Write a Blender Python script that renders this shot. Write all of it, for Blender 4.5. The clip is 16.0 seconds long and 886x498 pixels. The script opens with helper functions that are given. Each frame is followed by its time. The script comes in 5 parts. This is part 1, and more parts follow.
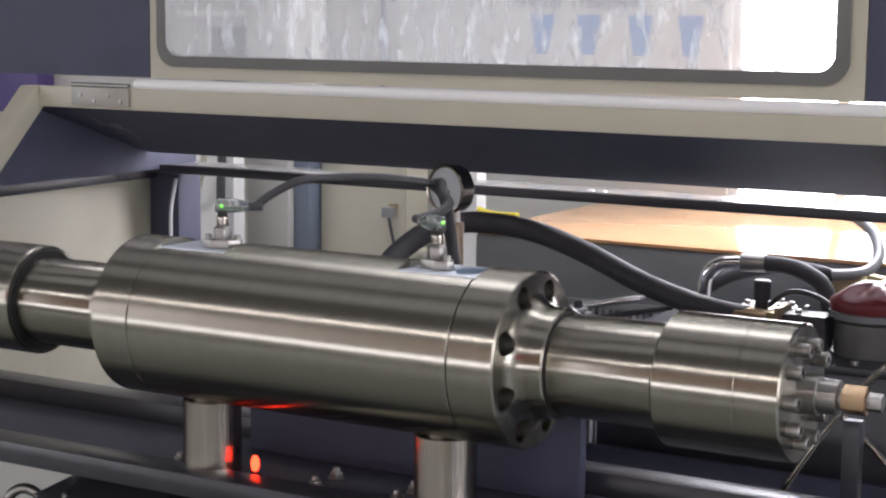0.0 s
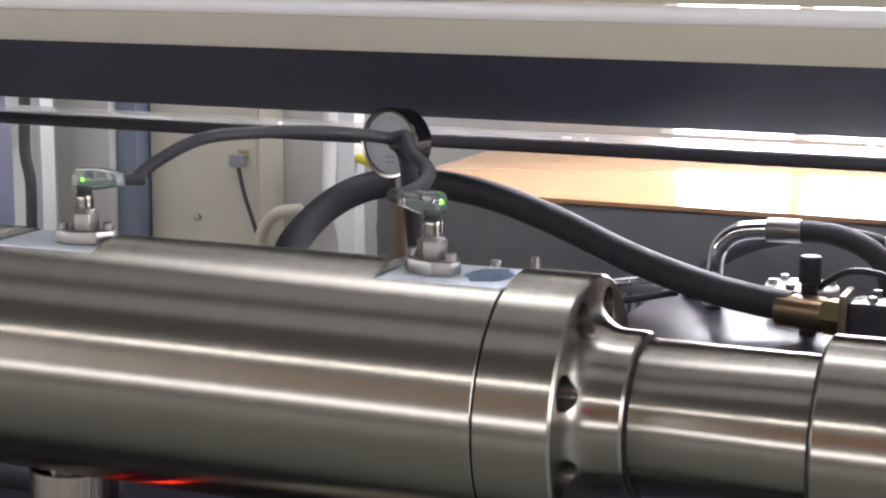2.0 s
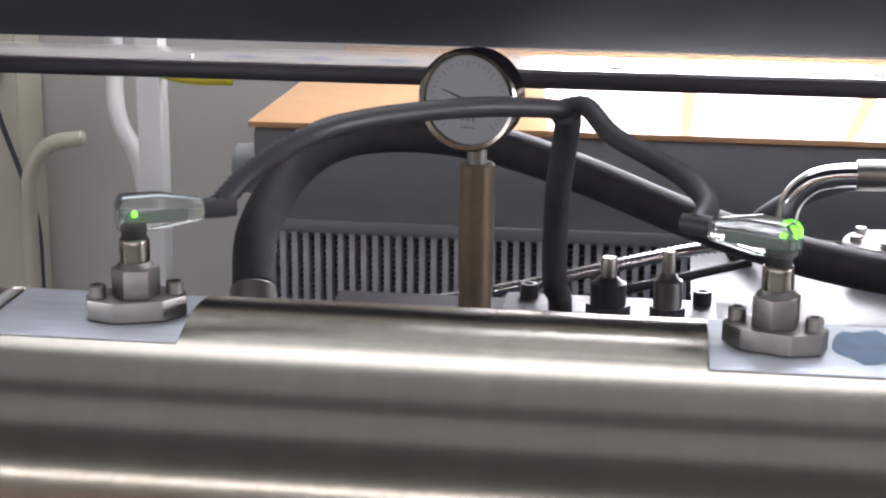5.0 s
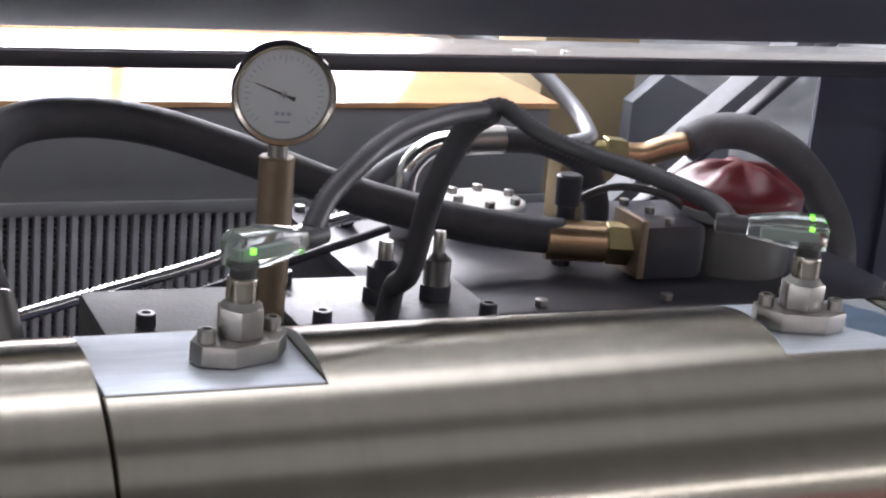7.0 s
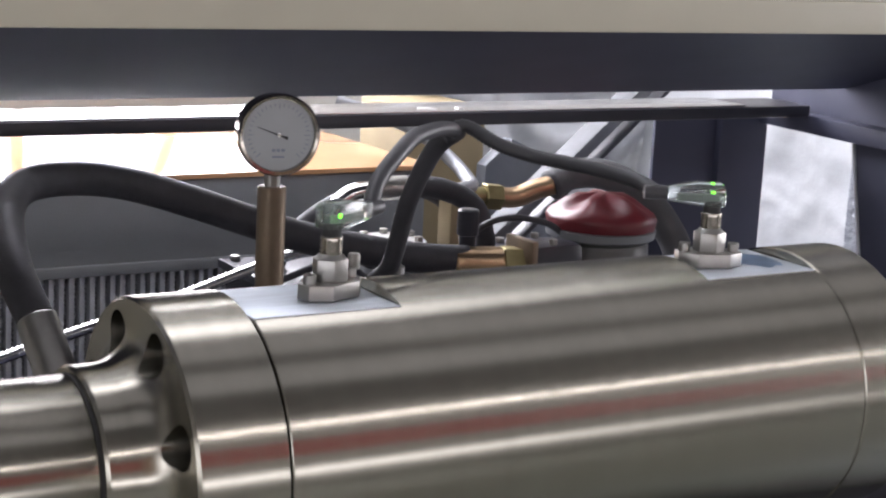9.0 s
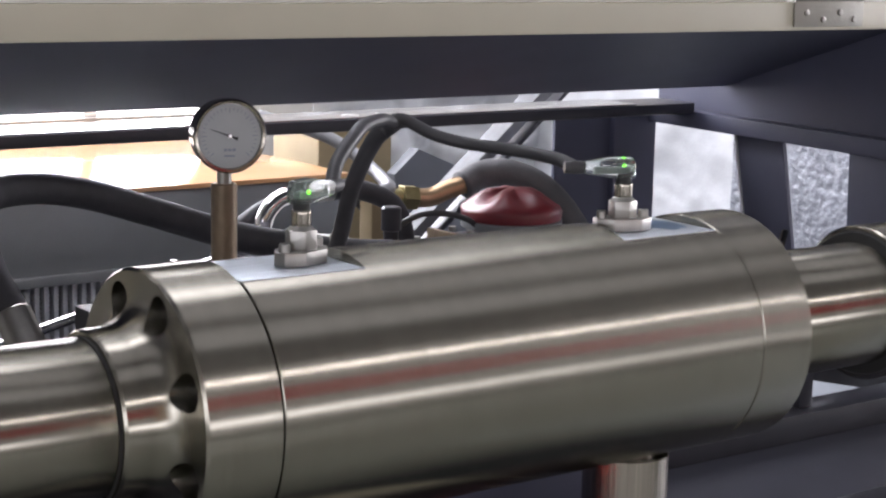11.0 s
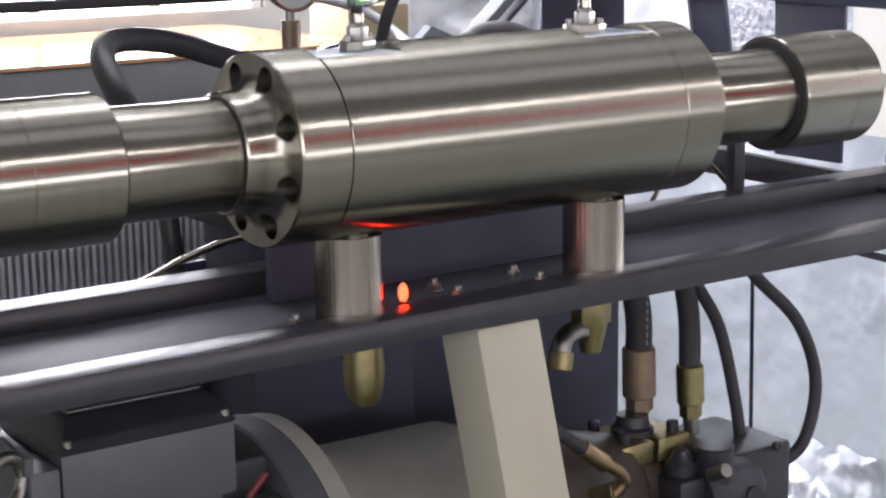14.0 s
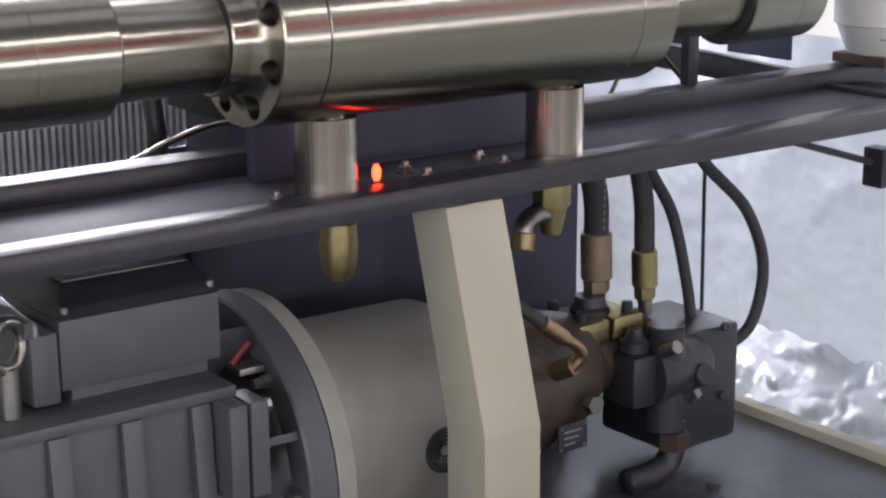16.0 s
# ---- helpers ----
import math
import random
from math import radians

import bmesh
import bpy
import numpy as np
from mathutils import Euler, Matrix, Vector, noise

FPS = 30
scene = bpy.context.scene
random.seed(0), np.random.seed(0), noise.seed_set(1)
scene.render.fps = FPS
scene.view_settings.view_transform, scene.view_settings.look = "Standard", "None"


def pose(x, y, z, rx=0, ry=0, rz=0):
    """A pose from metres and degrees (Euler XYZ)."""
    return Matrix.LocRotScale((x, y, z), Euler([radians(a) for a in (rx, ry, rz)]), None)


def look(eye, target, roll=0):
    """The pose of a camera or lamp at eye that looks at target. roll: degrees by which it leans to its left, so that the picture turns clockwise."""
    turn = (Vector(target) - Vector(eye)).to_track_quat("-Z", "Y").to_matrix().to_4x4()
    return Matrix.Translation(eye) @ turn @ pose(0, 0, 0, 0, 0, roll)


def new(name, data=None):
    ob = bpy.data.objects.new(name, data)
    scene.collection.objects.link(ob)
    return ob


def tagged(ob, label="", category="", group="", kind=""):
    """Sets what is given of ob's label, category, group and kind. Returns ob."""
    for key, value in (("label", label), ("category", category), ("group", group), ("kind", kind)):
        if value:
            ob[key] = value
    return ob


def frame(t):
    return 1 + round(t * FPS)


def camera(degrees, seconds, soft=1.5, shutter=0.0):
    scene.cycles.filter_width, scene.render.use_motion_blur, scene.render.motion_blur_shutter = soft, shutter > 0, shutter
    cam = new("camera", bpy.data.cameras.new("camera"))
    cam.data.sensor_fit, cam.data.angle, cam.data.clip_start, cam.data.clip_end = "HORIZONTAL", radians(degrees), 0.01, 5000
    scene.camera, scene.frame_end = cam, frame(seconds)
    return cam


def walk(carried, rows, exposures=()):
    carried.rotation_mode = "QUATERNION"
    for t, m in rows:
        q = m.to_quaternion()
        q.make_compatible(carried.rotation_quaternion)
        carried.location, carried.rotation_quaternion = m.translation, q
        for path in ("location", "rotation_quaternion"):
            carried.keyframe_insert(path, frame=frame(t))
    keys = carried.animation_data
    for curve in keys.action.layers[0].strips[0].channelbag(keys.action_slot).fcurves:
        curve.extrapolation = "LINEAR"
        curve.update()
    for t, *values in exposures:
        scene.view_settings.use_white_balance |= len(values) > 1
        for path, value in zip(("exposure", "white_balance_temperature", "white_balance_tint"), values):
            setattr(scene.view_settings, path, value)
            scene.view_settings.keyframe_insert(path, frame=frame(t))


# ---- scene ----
cam = camera(29.22, 16.0, soft=2.2)
PATH = [
    (0, look((1.1327, -1.6509, 1.3255), (0.6302, -0.7969, 1.1910), 0.60)),
    (0.5, look((1.0655, -1.5064, 1.3229), (0.5720, -0.6470, 1.1891), 0.71)),
    (1, look((0.9679, -1.3534, 1.2991), (0.4772, -0.4932, 1.1607), 0.93)),
    (1.5, look((0.8193, -1.2392, 1.2879), (0.3476, -0.3720, 1.1282), 0.56)),
    (2, look((0.6387, -1.1501, 1.2840), (0.2618, -0.2408, 1.1074), 0.38)),
    (2.5, look((0.5679, -1.1146, 1.2767), (0.2268, -0.1923, 1.0946), 0.00)),
    (3, look((0.5259, -1.0436, 1.2728), (0.1874, -0.1210, 1.0879), -0.38)),
    (3.5, look((0.4826, -0.9446, 1.2650), (0.1330, -0.0275, 1.0733), -0.95)),
    (3.7, look((0.4546, -0.8929, 1.2611), (0.1028, 0.0214, 1.0603), -1.02)),
    (5.8, look((-0.0913, -0.7287, 1.3051), (-0.0283, 0.2294, 1.0258), 2.25)),
    (6, look((-0.1174, -0.7076, 1.3042), (-0.0183, 0.2469, 1.0232), 2.72)),
    (6.3, look((-0.1640, -0.6914, 1.3020), (0.0098, 0.2551, 1.0300), 3.94)),
    (6.5, look((-0.2131, -0.6934, 1.3127), (0.0128, 0.2400, 1.0339), 4.17)),
    (7, look((-0.3698, -0.7104, 1.3171), (0.0187, 0.1678, 1.0384), 5.26)),
    (7.5, look((-0.4757, -0.7295, 1.3120), (0.0005, 0.1096, 1.0490), 4.51)),
    (8, look((-0.5379, -0.7761, 1.2986), (-0.0354, 0.0599, 1.0780), 2.91)),
    (8.2, look((-0.5642, -0.8088, 1.2928), (-0.0575, 0.0266, 1.0796), 3.00)),
    (10.3, look((-0.7138, -1.0284, 1.2836), (-0.1877, -0.1961, 1.1091), 1.89)),
    (10.5, look((-0.7279, -1.0327, 1.2772), (-0.1960, -0.2035, 1.1055), 1.45)),
    (11, look((-0.7731, -1.0390, 1.2700), (-0.1992, -0.2391, 1.0946), 1.22)),
    (11.5, look((-0.8148, -1.0246, 1.2581), (-0.2249, -0.2379, 1.0764), 0.97)),
    (12, look((-0.8448, -0.9903, 1.2325), (-0.2379, -0.2199, 1.0374), 0.34)),
    (12.5, look((-0.9024, -0.9813, 1.2025), (-0.2719, -0.2363, 0.9847), -0.31)),
    (13, look((-0.9731, -1.1378, 1.2050), (-0.3466, -0.3940, 0.9721), -0.05)),
    (13.5, look((-1.0410, -1.3478, 1.1973), (-0.4633, -0.5600, 0.9837), -0.71)),
    (14, look((-1.1069, -1.4954, 1.1998), (-0.5414, -0.6963, 0.9957), -0.85)),
    (14.5, look((-1.1474, -1.5422, 1.2049), (-0.5814, -0.7427, 1.0039), -0.88)),
    (15, look((-1.1809, -1.5561, 1.2026), (-0.5941, -0.7744, 0.9915), -0.43)),
    (15.5, look((-1.1880, -1.5743, 1.1987), (-0.6025, -0.7982, 0.9644), -0.29)),
    (16, look((-1.1943, -1.5951, 1.1901), (-0.6166, -0.8191, 0.9369), -0.31)),
]
walk(cam, PATH, [(0, 0.02, 6350, 19), (2, 0.10, 6350, 19), (3.5, 0.05, 6350, 19), (6, -0.03, 6350, 19), (8, 0.0, 6350, 19), (10.5, 0.0, 6350, 19), (12, 0.12, 6350, 19), (13, 0.38, 6350, 19), (16, 0.52, 6350, 19)])

# ---------------------------------------------------------------- light
world = bpy.data.worlds.new("hall_air")
scene.world = world
world.use_nodes = True
bg = world.node_tree.nodes["Background"]
bg.inputs["Color"].default_value = (0.8, 0.85, 0.9, 1)
bg.inputs["Strength"].default_value = 0.25
scene.view_settings.exposure = 0.0


def area_lamp(name, place, target, w, h, watts, tint):
    d = bpy.data.lights.new(name, "AREA")
    d.shape, d.size, d.size_y, d.energy, d.color = "RECTANGLE", w, h, watts, tint
    ob = new(name, d)
    ob.matrix_world = look(place, target)
    return ob


# ceiling tubes of the hall: a bright row over the machine, a weaker one behind the viewer
for lx, ly, deep, watts in ((-1.4, -1.1, 0.8, 2.1), (1.4, -1.1, 0.8, 2.3), (-1.4, 0.1, 0.8, 1.9), (1.4, 0.1, 0.8, 2.1), (0.0, 1.05, 0.9, 29)):
    area_lamp("tube_light", (lx, ly, 3.3), (lx, ly, 0), 2.6, deep, watts, (0.95, 0.98, 1.0))
# the long tube row and the low windows behind the viewer
area_lamp("tube_row_light", (0, -4.05, 3.262), (0, 0, 0.9), 9.0, 0.07, 38, (1.0, 0.98, 0.95))
area_lamp("low_window_daylight", (-0.8, -4.95, 0.80), (-0.8, 0, 0.8), 8.0, 0.34, 30, (0.97, 0.99, 1.0))
# fill lamp added to brighten film, leg and motor; no window stands there
area_lamp("side_fill", (-4.7, -2.4, 1.4), (0.9, 0.2, 0.5), 2.6, 1.4, 46, (0.95, 0.98, 1.0))
# unseen lamp added in the east to light the film from behind
area_lamp("east_fill", (4.90, 0.1, 1.3), (0, 0.1, 0.6), 3.4, 1.7, 130, (0.95, 0.98, 1.0))
# daylight through the window behind the machine
area_lamp("window_daylight", (0.26, 1.555, 1.64), (0.26, -0.5, 1.3), 0.72, 1.3, 30, (0.93, 0.96, 1.0))


# ---------------------------------------------------------------- materials
def mat(name, color, rough=0.5, metal=0.0, vary=0.12, scale=18.0, bump=0.0, bscale=120.0, dirt=0.0, stretch=None, coat=0.0, ior=1.5, rv=0.22, aniso=0.0):
    m = bpy.data.materials.new(name)
    m.use_nodes = True
    nt = m.node_tree
    b = nt.nodes["Principled BSDF"]
    b.inputs["Metallic"].default_value = metal
    b.inputs["Coat Weight"].default_value = coat
    b.inputs["IOR"].default_value = ior
    b.inputs["Anisotropic"].default_value = aniso
    if aniso:
        tg = nt.nodes.new("ShaderNodeTangent")
        tg.direction_type, tg.axis = "RADIAL", "X"
        b.inputs["Anisotropic Rotation"].default_value = 0.25
        nt.links.new(tg.outputs["Tangent"], b.inputs["Tangent"])
    tc = nt.nodes.new("ShaderNodeTexCoord")
    src = tc.outputs["Object"]
    if stretch:
        mp = nt.nodes.new("ShaderNodeMapping")
        mp.inputs["Scale"].default_value = stretch
        nt.links.new(src, mp.inputs["Vector"])
        src = mp.outputs["Vector"]
    n1 = nt.nodes.new("ShaderNodeTexNoise")
    n1.inputs["Scale"].default_value, n1.inputs["Detail"].default_value = scale, 6
    n2 = nt.nodes.new("ShaderNodeTexNoise")
    n2.inputs["Scale"].default_value, n2.inputs["Detail"].default_value = scale * 0.17, 3
    nt.links.new(src, n1.inputs["Vector"]), nt.links.new(src, n2.inputs["Vector"])
    ad = nt.nodes.new("ShaderNodeMath")
    ad.operation = "ADD"
    nt.links.new(n1.outputs["Fac"], ad.inputs[0]), nt.links.new(n2.outputs["Fac"], ad.inputs[1])
    rp = nt.nodes.new("ShaderNodeMapRange")
    rp.inputs["From Min"].default_value, rp.inputs["From Max"].default_value = 0.6, 1.4
    nt.links.new(ad.outputs[0], rp.inputs["Value"])
    mx = nt.nodes.new("ShaderNodeMix")
    mx.data_type = "RGBA"
    lo = [max(0.0, c * (1 - vary)) for c in color]
    hi = [min(1.0, c * (1 + vary)) for c in color]
    mx.inputs[6].default_value, mx.inputs[7].default_value = (*lo, 1), (*hi, 1)
    nt.links.new(rp.outputs["Result"], mx.inputs[0])
    out = mx.outputs[2]
    if dirt:
        n3 = nt.nodes.new("ShaderNodeTexNoise")
        n3.inputs["Scale"].default_value, n3.inputs["Detail"].default_value, n3.inputs["Roughness"].default_value = scale * 0.5, 9, 0.7
        nt.links.new(tc.outputs["Object"], n3.inputs["Vector"])
        r3 = nt.nodes.new("ShaderNodeMapRange")
        r3.inputs["From Min"].default_value, r3.inputs["From Max"].default_value, r3.inputs["To Max"].default_value = 0.55, 0.75, dirt
        nt.links.new(n3.outputs["Fac"], r3.inputs["Value"])
        m3 = nt.nodes.new("ShaderNodeMix")
        m3.data_type = "RGBA"
        nt.links.new(r3.outputs["Result"], m3.inputs[0]), nt.links.new(out, m3.inputs[6])
        m3.inputs[7].default_value = (0.06, 0.055, 0.05, 1)
        out = m3.outputs[2]
    nt.links.new(out, b.inputs["Base Color"])
    rr = nt.nodes.new("ShaderNodeMapRange")
    rr.inputs["To Min"].default_value, rr.inputs["To Max"].default_value = max(0.03, rough * (1 - rv)), min(1, rough * (1 + rv))
    nt.links.new(n2.outputs["Fac"], rr.inputs["Value"]), nt.links.new(rr.outputs["Result"], b.inputs["Roughness"])
    if bump:
        n4 = nt.nodes.new("ShaderNodeTexNoise")
        n4.inputs["Scale"].default_value, n4.inputs["Detail"].default_value = bscale, 4
        nt.links.new(src, n4.inputs["Vector"])
        bp = nt.nodes.new("ShaderNodeBump")
        bp.inputs["Strength"].default_value, bp.inputs["Distance"].default_value = bump, 0.002
        nt.links.new(n4.outputs["Fac"], bp.inputs["Height"]), nt.links.new(bp.outputs["Normal"], b.inputs["Normal"])
    return m


def glow(name, color, strength):
    m = bpy.data.materials.new(name)
    m.use_nodes = True
    b = m.node_tree.nodes["Principled BSDF"]
    b.inputs["Base Color"].default_value = (*color, 1)
    b.inputs["Emission Color"].default_value = (*color, 1)
    b.inputs["Emission Strength"].default_value = strength
    return m


def clear(name, color, rough, trans=1.0):
    m = bpy.data.materials.new(name)
    m.use_nodes = True
    b = m.node_tree.nodes["Principled BSDF"]
    b.inputs["Base Color"].default_value = (*color, 1)
    b.inputs["Roughness"].default_value = rough
    b.inputs["Transmission Weight"].default_value = trans
    b.inputs["IOR"].default_value = 1.45
    return m


STEEL = mat("turned_steel", (0.365, 0.345, 0.295), 0.25, 1.0, 0.07, 14, 0.0, 60, stretch=(30, 1, 1), rv=0.07, aniso=0.93)
STEEL_FLAT = mat("milled_steel", (0.74, 0.80, 0.87), 0.44, 1.0, 0.14, 30, 0.08, 300, stretch=(1, 9, 1))
STEEL_POLISH = mat("polished_steel", (0.37, 0.34, 0.30), 0.16, 1.0, 0.06, 25, 0.03, 200)
# vertical colour and bump streaks stand in for stripes reflected in the posts
POSTM = mat("streaked_steel", (0.40, 0.36, 0.315), 0.15, 1.0, 0.25, 8, 0.5, 7, stretch=(55, 55, 0.5))
CHROME = mat("chrome", (0.78, 0.78, 0.78), 0.10, 1.0, 0.05, 30)
ZINC = mat("zinc_plate", (0.36, 0.35, 0.33), 0.36, 1.0, 0.15, 90, 0.1, 300)
BRASS = mat("yellow_zinc", (0.36, 0.31, 0.16), 0.42, 1.0, 0.2, 80, 0.1, 300)
COPPER = mat("brass_pipe", (0.44, 0.31, 0.19), 0.34, 1.0, 0.15, 60)
BROWN = mat("olive_sleeve", (0.27, 0.205, 0.145), 0.42, 0.6, 0.2, 80)
NAVY = mat("navy_paint", (0.062, 0.066, 0.108), 0.60, 0.0, 0.15, 14, 0.12, 900, 0.0)
BLACK = mat("black_paint", (0.040, 0.040, 0.050), 0.30, 0.0, 0.25, 30, 0.1, 500)
CREAM = mat("cream_paint", (0.50, 0.475, 0.375), 0.45, 0.0, 0.06, 16, 0.10, 900)
HINGE = mat("hinge_steel", (0.33, 0.32, 0.285), 0.45, 0.3, 0.12, 40, 0.1, 300)
SEALW = mat("white_seal", (0.92, 0.92, 0.90), 0.35, 0.0, 0.04, 20)
WHITE = mat("white_paint", (0.78, 0.78, 0.76), 0.3, 0.0, 0.06, 12, 0.08, 600)
RUBBER = mat("black_rubber", (0.046, 0.046, 0.053), 0.62, 0.0, 0.3, 60, 0.2, 400)
CONDUIT = mat("black_conduit", (0.048, 0.048, 0.054), 0.42, 0.0, 0.2, 60)
SEAM = mat("dark_joint", (0.02, 0.02, 0.02), 0.7)
RED = mat("red_paint", (0.16, 0.018, 0.024), 0.40, 0.0, 0.2, 40, 0.2, 120, coat=0.1)
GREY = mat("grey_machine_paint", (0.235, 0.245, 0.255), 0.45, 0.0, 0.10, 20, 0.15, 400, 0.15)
MOTOR = mat("motor_grey_paint", (0.10, 0.108, 0.122), 0.38, 0.0, 0.15, 25, 0.12, 500, 0.1)
# pale strip colour carries the backlight glare of the rear rail
STRIPM = mat("glare_strip", (0.80, 0.80, 0.79), 0.16, 0.85, 0.08, 40, 0.05, 80)
FIN = mat("aluminium_fins", (0.62, 0.63, 0.66), 0.45, 0.2, 0.15, 60)
BOARD = mat("orange_board", (0.62, 0.36, 0.18), 0.09, 0.0, 0.08, 20, 0.02, 60)
CASTING = mat("brown_casting", (0.070, 0.052, 0.042), 0.40, 0.1, 0.3, 50, 0.35, 160, 0.3)
FOIL = mat("silver_foil", (0.88, 0.91, 0.95), 0.24, 0.35, 0.06, 10, 1.0, 55)
# the film lets the light added behind it through
ft = FOIL.node_tree
film_t = ft.nodes.new("ShaderNodeBsdfTranslucent")
film_t.inputs["Color"].default_value = (0.86, 0.90, 0.95, 1)
film_m = ft.nodes.new("ShaderNodeMixShader")
film_m.inputs["Fac"].default_value = 0.38
ft.links.new(ft.nodes["Principled BSDF"].outputs[0], film_m.inputs[1]), ft.links.new(film_t.outputs[0], film_m.inputs[2])
ft.links.new(film_m.outputs[0], ft.nodes["Material Output"].inputs["Surface"])
WRAP = mat("bubble_wrap_grey", (0.34, 0.36, 0.40), 0.32, 0.1, 0.2, 40, 0.9, 160)
PLASTIC = mat("white_plastic_sheet", (0.62, 0.64, 0.66), 0.30, 0.0, 0.08, 6, 1.0, 22)
WALLP = mat("hall_wall_paint", (0.56, 0.55, 0.52), 0.7, 0.0, 0.06, 3, 0.1, 80)
FLOORM = mat("hall_floor", (0.27, 0.29, 0.255), 0.35, 0.0, 0.12, 5, 0.1, 60, 0.2)
BED = mat("bed_dark_paint", (0.042, 0.043, 0.062), 0.62, 0.0, 0.2, 20, 0.15, 300)
DECK = mat("deck_paint", (0.05, 0.055, 0.065), 0.25, 0.0, 0.2, 20, 0.1, 200)
PURPLE = mat("purple_panel", (0.10, 0.07, 0.22), 0.5)
TAN = mat("tan_box", (0.33, 0.26, 0.15), 0.6, 0.0, 0.15, 20)
YELLOW = mat("yellow_strap", (0.65, 0.55, 0.03), 0.5)
DIAL = mat("dial_face", (0.38, 0.40, 0.41), 0.35)
BELL = mat("bell_grey_paint", (0.33, 0.325, 0.295), 0.42, 0.0, 0.15, 20, 0.2, 300, 0.2)
INK = mat("black_ink", (0.02, 0.02, 0.02), 0.6)
INKGREY = mat("grey_ink", (0.22, 0.24, 0.3), 0.6)
INKBLUE = mat("blue_print", (0.20, 0.32, 0.56), 0.6)
BLUEFILM = mat("blue_marking_stain", (0.36, 0.52, 0.74), 0.28, 0.9, 0.3, 50)
GLASS = clear("window_pane", (0.93, 0.95, 0.95), 0.04)
gt = GLASS.node_tree
haze = gt.nodes.new("ShaderNodeBsdfDiffuse")
haze.inputs["Color"].default_value = (0.8, 0.82, 0.84, 1)
gm = gt.nodes.new("ShaderNodeMixShader")
gn = gt.nodes.new("ShaderNodeTexNoise")
gn.inputs["Scale"].default_value, gn.inputs["Detail"].default_value = 55, 8
gmap = gt.nodes.new("ShaderNodeMapping")
gmap.inputs["Scale"].default_value = (1.0, 1.0, 0.35)
gmap.inputs["Rotation"].default_value = (0, 0.6, 0)
gco = gt.nodes.new("ShaderNodeTexCoord")
gr = gt.nodes.new("ShaderNodeMapRange")
gr.inputs["From Min"].default_value, gr.inputs["From Max"].default_value = 0.52, 0.76
gr.inputs["To Min"].default_value, gr.inputs["To Max"].default_value = 0.20, 0.70
gt.links.new(gco.outputs["Object"], gmap.inputs["Vector"]), gt.links.new(gmap.outputs["Vector"], gn.inputs["Vector"])
gt.links.new(gn.outputs["Fac"], gr.inputs["Value"]), gt.links.new(gr.outputs["Result"], gm.inputs["Fac"])
gt.links.new(gt.nodes["Principled BSDF"].outputs[0], gm.inputs[1]), gt.links.new(haze.outputs[0], gm.inputs[2])
gt.links.new(gm.outputs[0], gt.nodes["Material Output"].inputs["Surface"])
CLEARP = clear("clear_plastic", (0.90, 0.96, 0.94), 0.08, 0.94)
CORE = mat("green_core", (0.20, 0.25, 0.23), 0.5)
LEDG = glow("green_led", (0.16, 1.0, 0.03), 3.2)
LEDR = glow("red_led", (1.0, 0.035, 0.010), 9.0)
REDG = mat("red_banner", (0.55, 0.05, 0.06), 0.6)
DARKROOM = mat("dim_hall_paint", (0.50, 0.49, 0.47), 0.8, 0.0, 0.06, 3)
FROST = glow("frosted_low_window", (1.0, 0.99, 0.96), 0.9)
# glow of the panel added behind the film
STRIP = glow("east_panel_glow", (1.0, 0.99, 0.96), 3.2)
BROWNBAND = mat("brown_band", (0.52, 0.35, 0.22), 0.8, 0.0, 0.1, 4)
SKY = glow("daylight_pane", (0.96, 0.98, 1.0), 9.0)


# ---------------------------------------------------------------- mesh helpers
def smooth_by(bm, deg=35):
    for f in bm.faces:
        f.smooth = True
    lim = radians(deg)
    for e in bm.edges:
        e.smooth = len(e.link_faces) == 2 and e.calc_face_angle(0) < lim


def part(name, bm, material, parent=None, label="", deg=35):
    smooth_by(bm, deg)
    me = bpy.data.meshes.new(name)
    bm.to_mesh(me)
    bm.free()
    me.materials.append(material)
    ob = new(name, me)
    if parent:
        ob.parent = parent
    if label:
        ob["label"] = label
    return ob


def again(name, src, m, parent=None):
    ob = new(name, src.data)
    ob.parent = parent
    ob.matrix_basis = m
    return ob


def empty(name, place=(0, 0, 0)):
    ob = new(name)
    ob.empty_display_size = 0.05
    ob.location = place
    return ob


def box(x0, x1, y0, y1, z0, z1, bev=0.0, bm=None):
    own = bm is None
    b2 = bmesh.new()
    bmesh.ops.create_cube(b2, size=1)
    bmesh.ops.transform(b2, matrix=Matrix.Translation(((x0 + x1) / 2, (y0 + y1) / 2, (z0 + z1) / 2)) @ Matrix.Diagonal((x1 - x0, y1 - y0, z1 - z0, 1)), verts=b2.verts)
    if bev:
        bmesh.ops.bevel(b2, geom=list(b2.edges), offset=bev, segments=2, profile=0.6, affect="EDGES")
    if own:
        return b2
    return join(bm, b2)


def join(bm, other, m=None):
    if m is not None:
        bmesh.ops.transform(other, matrix=m, verts=other.verts)
    me = bpy.data.meshes.new("tmp")
    other.to_mesh(me)
    other.free()
    bm.from_mesh(me)
    bpy.data.meshes.remove(me)
    return bm


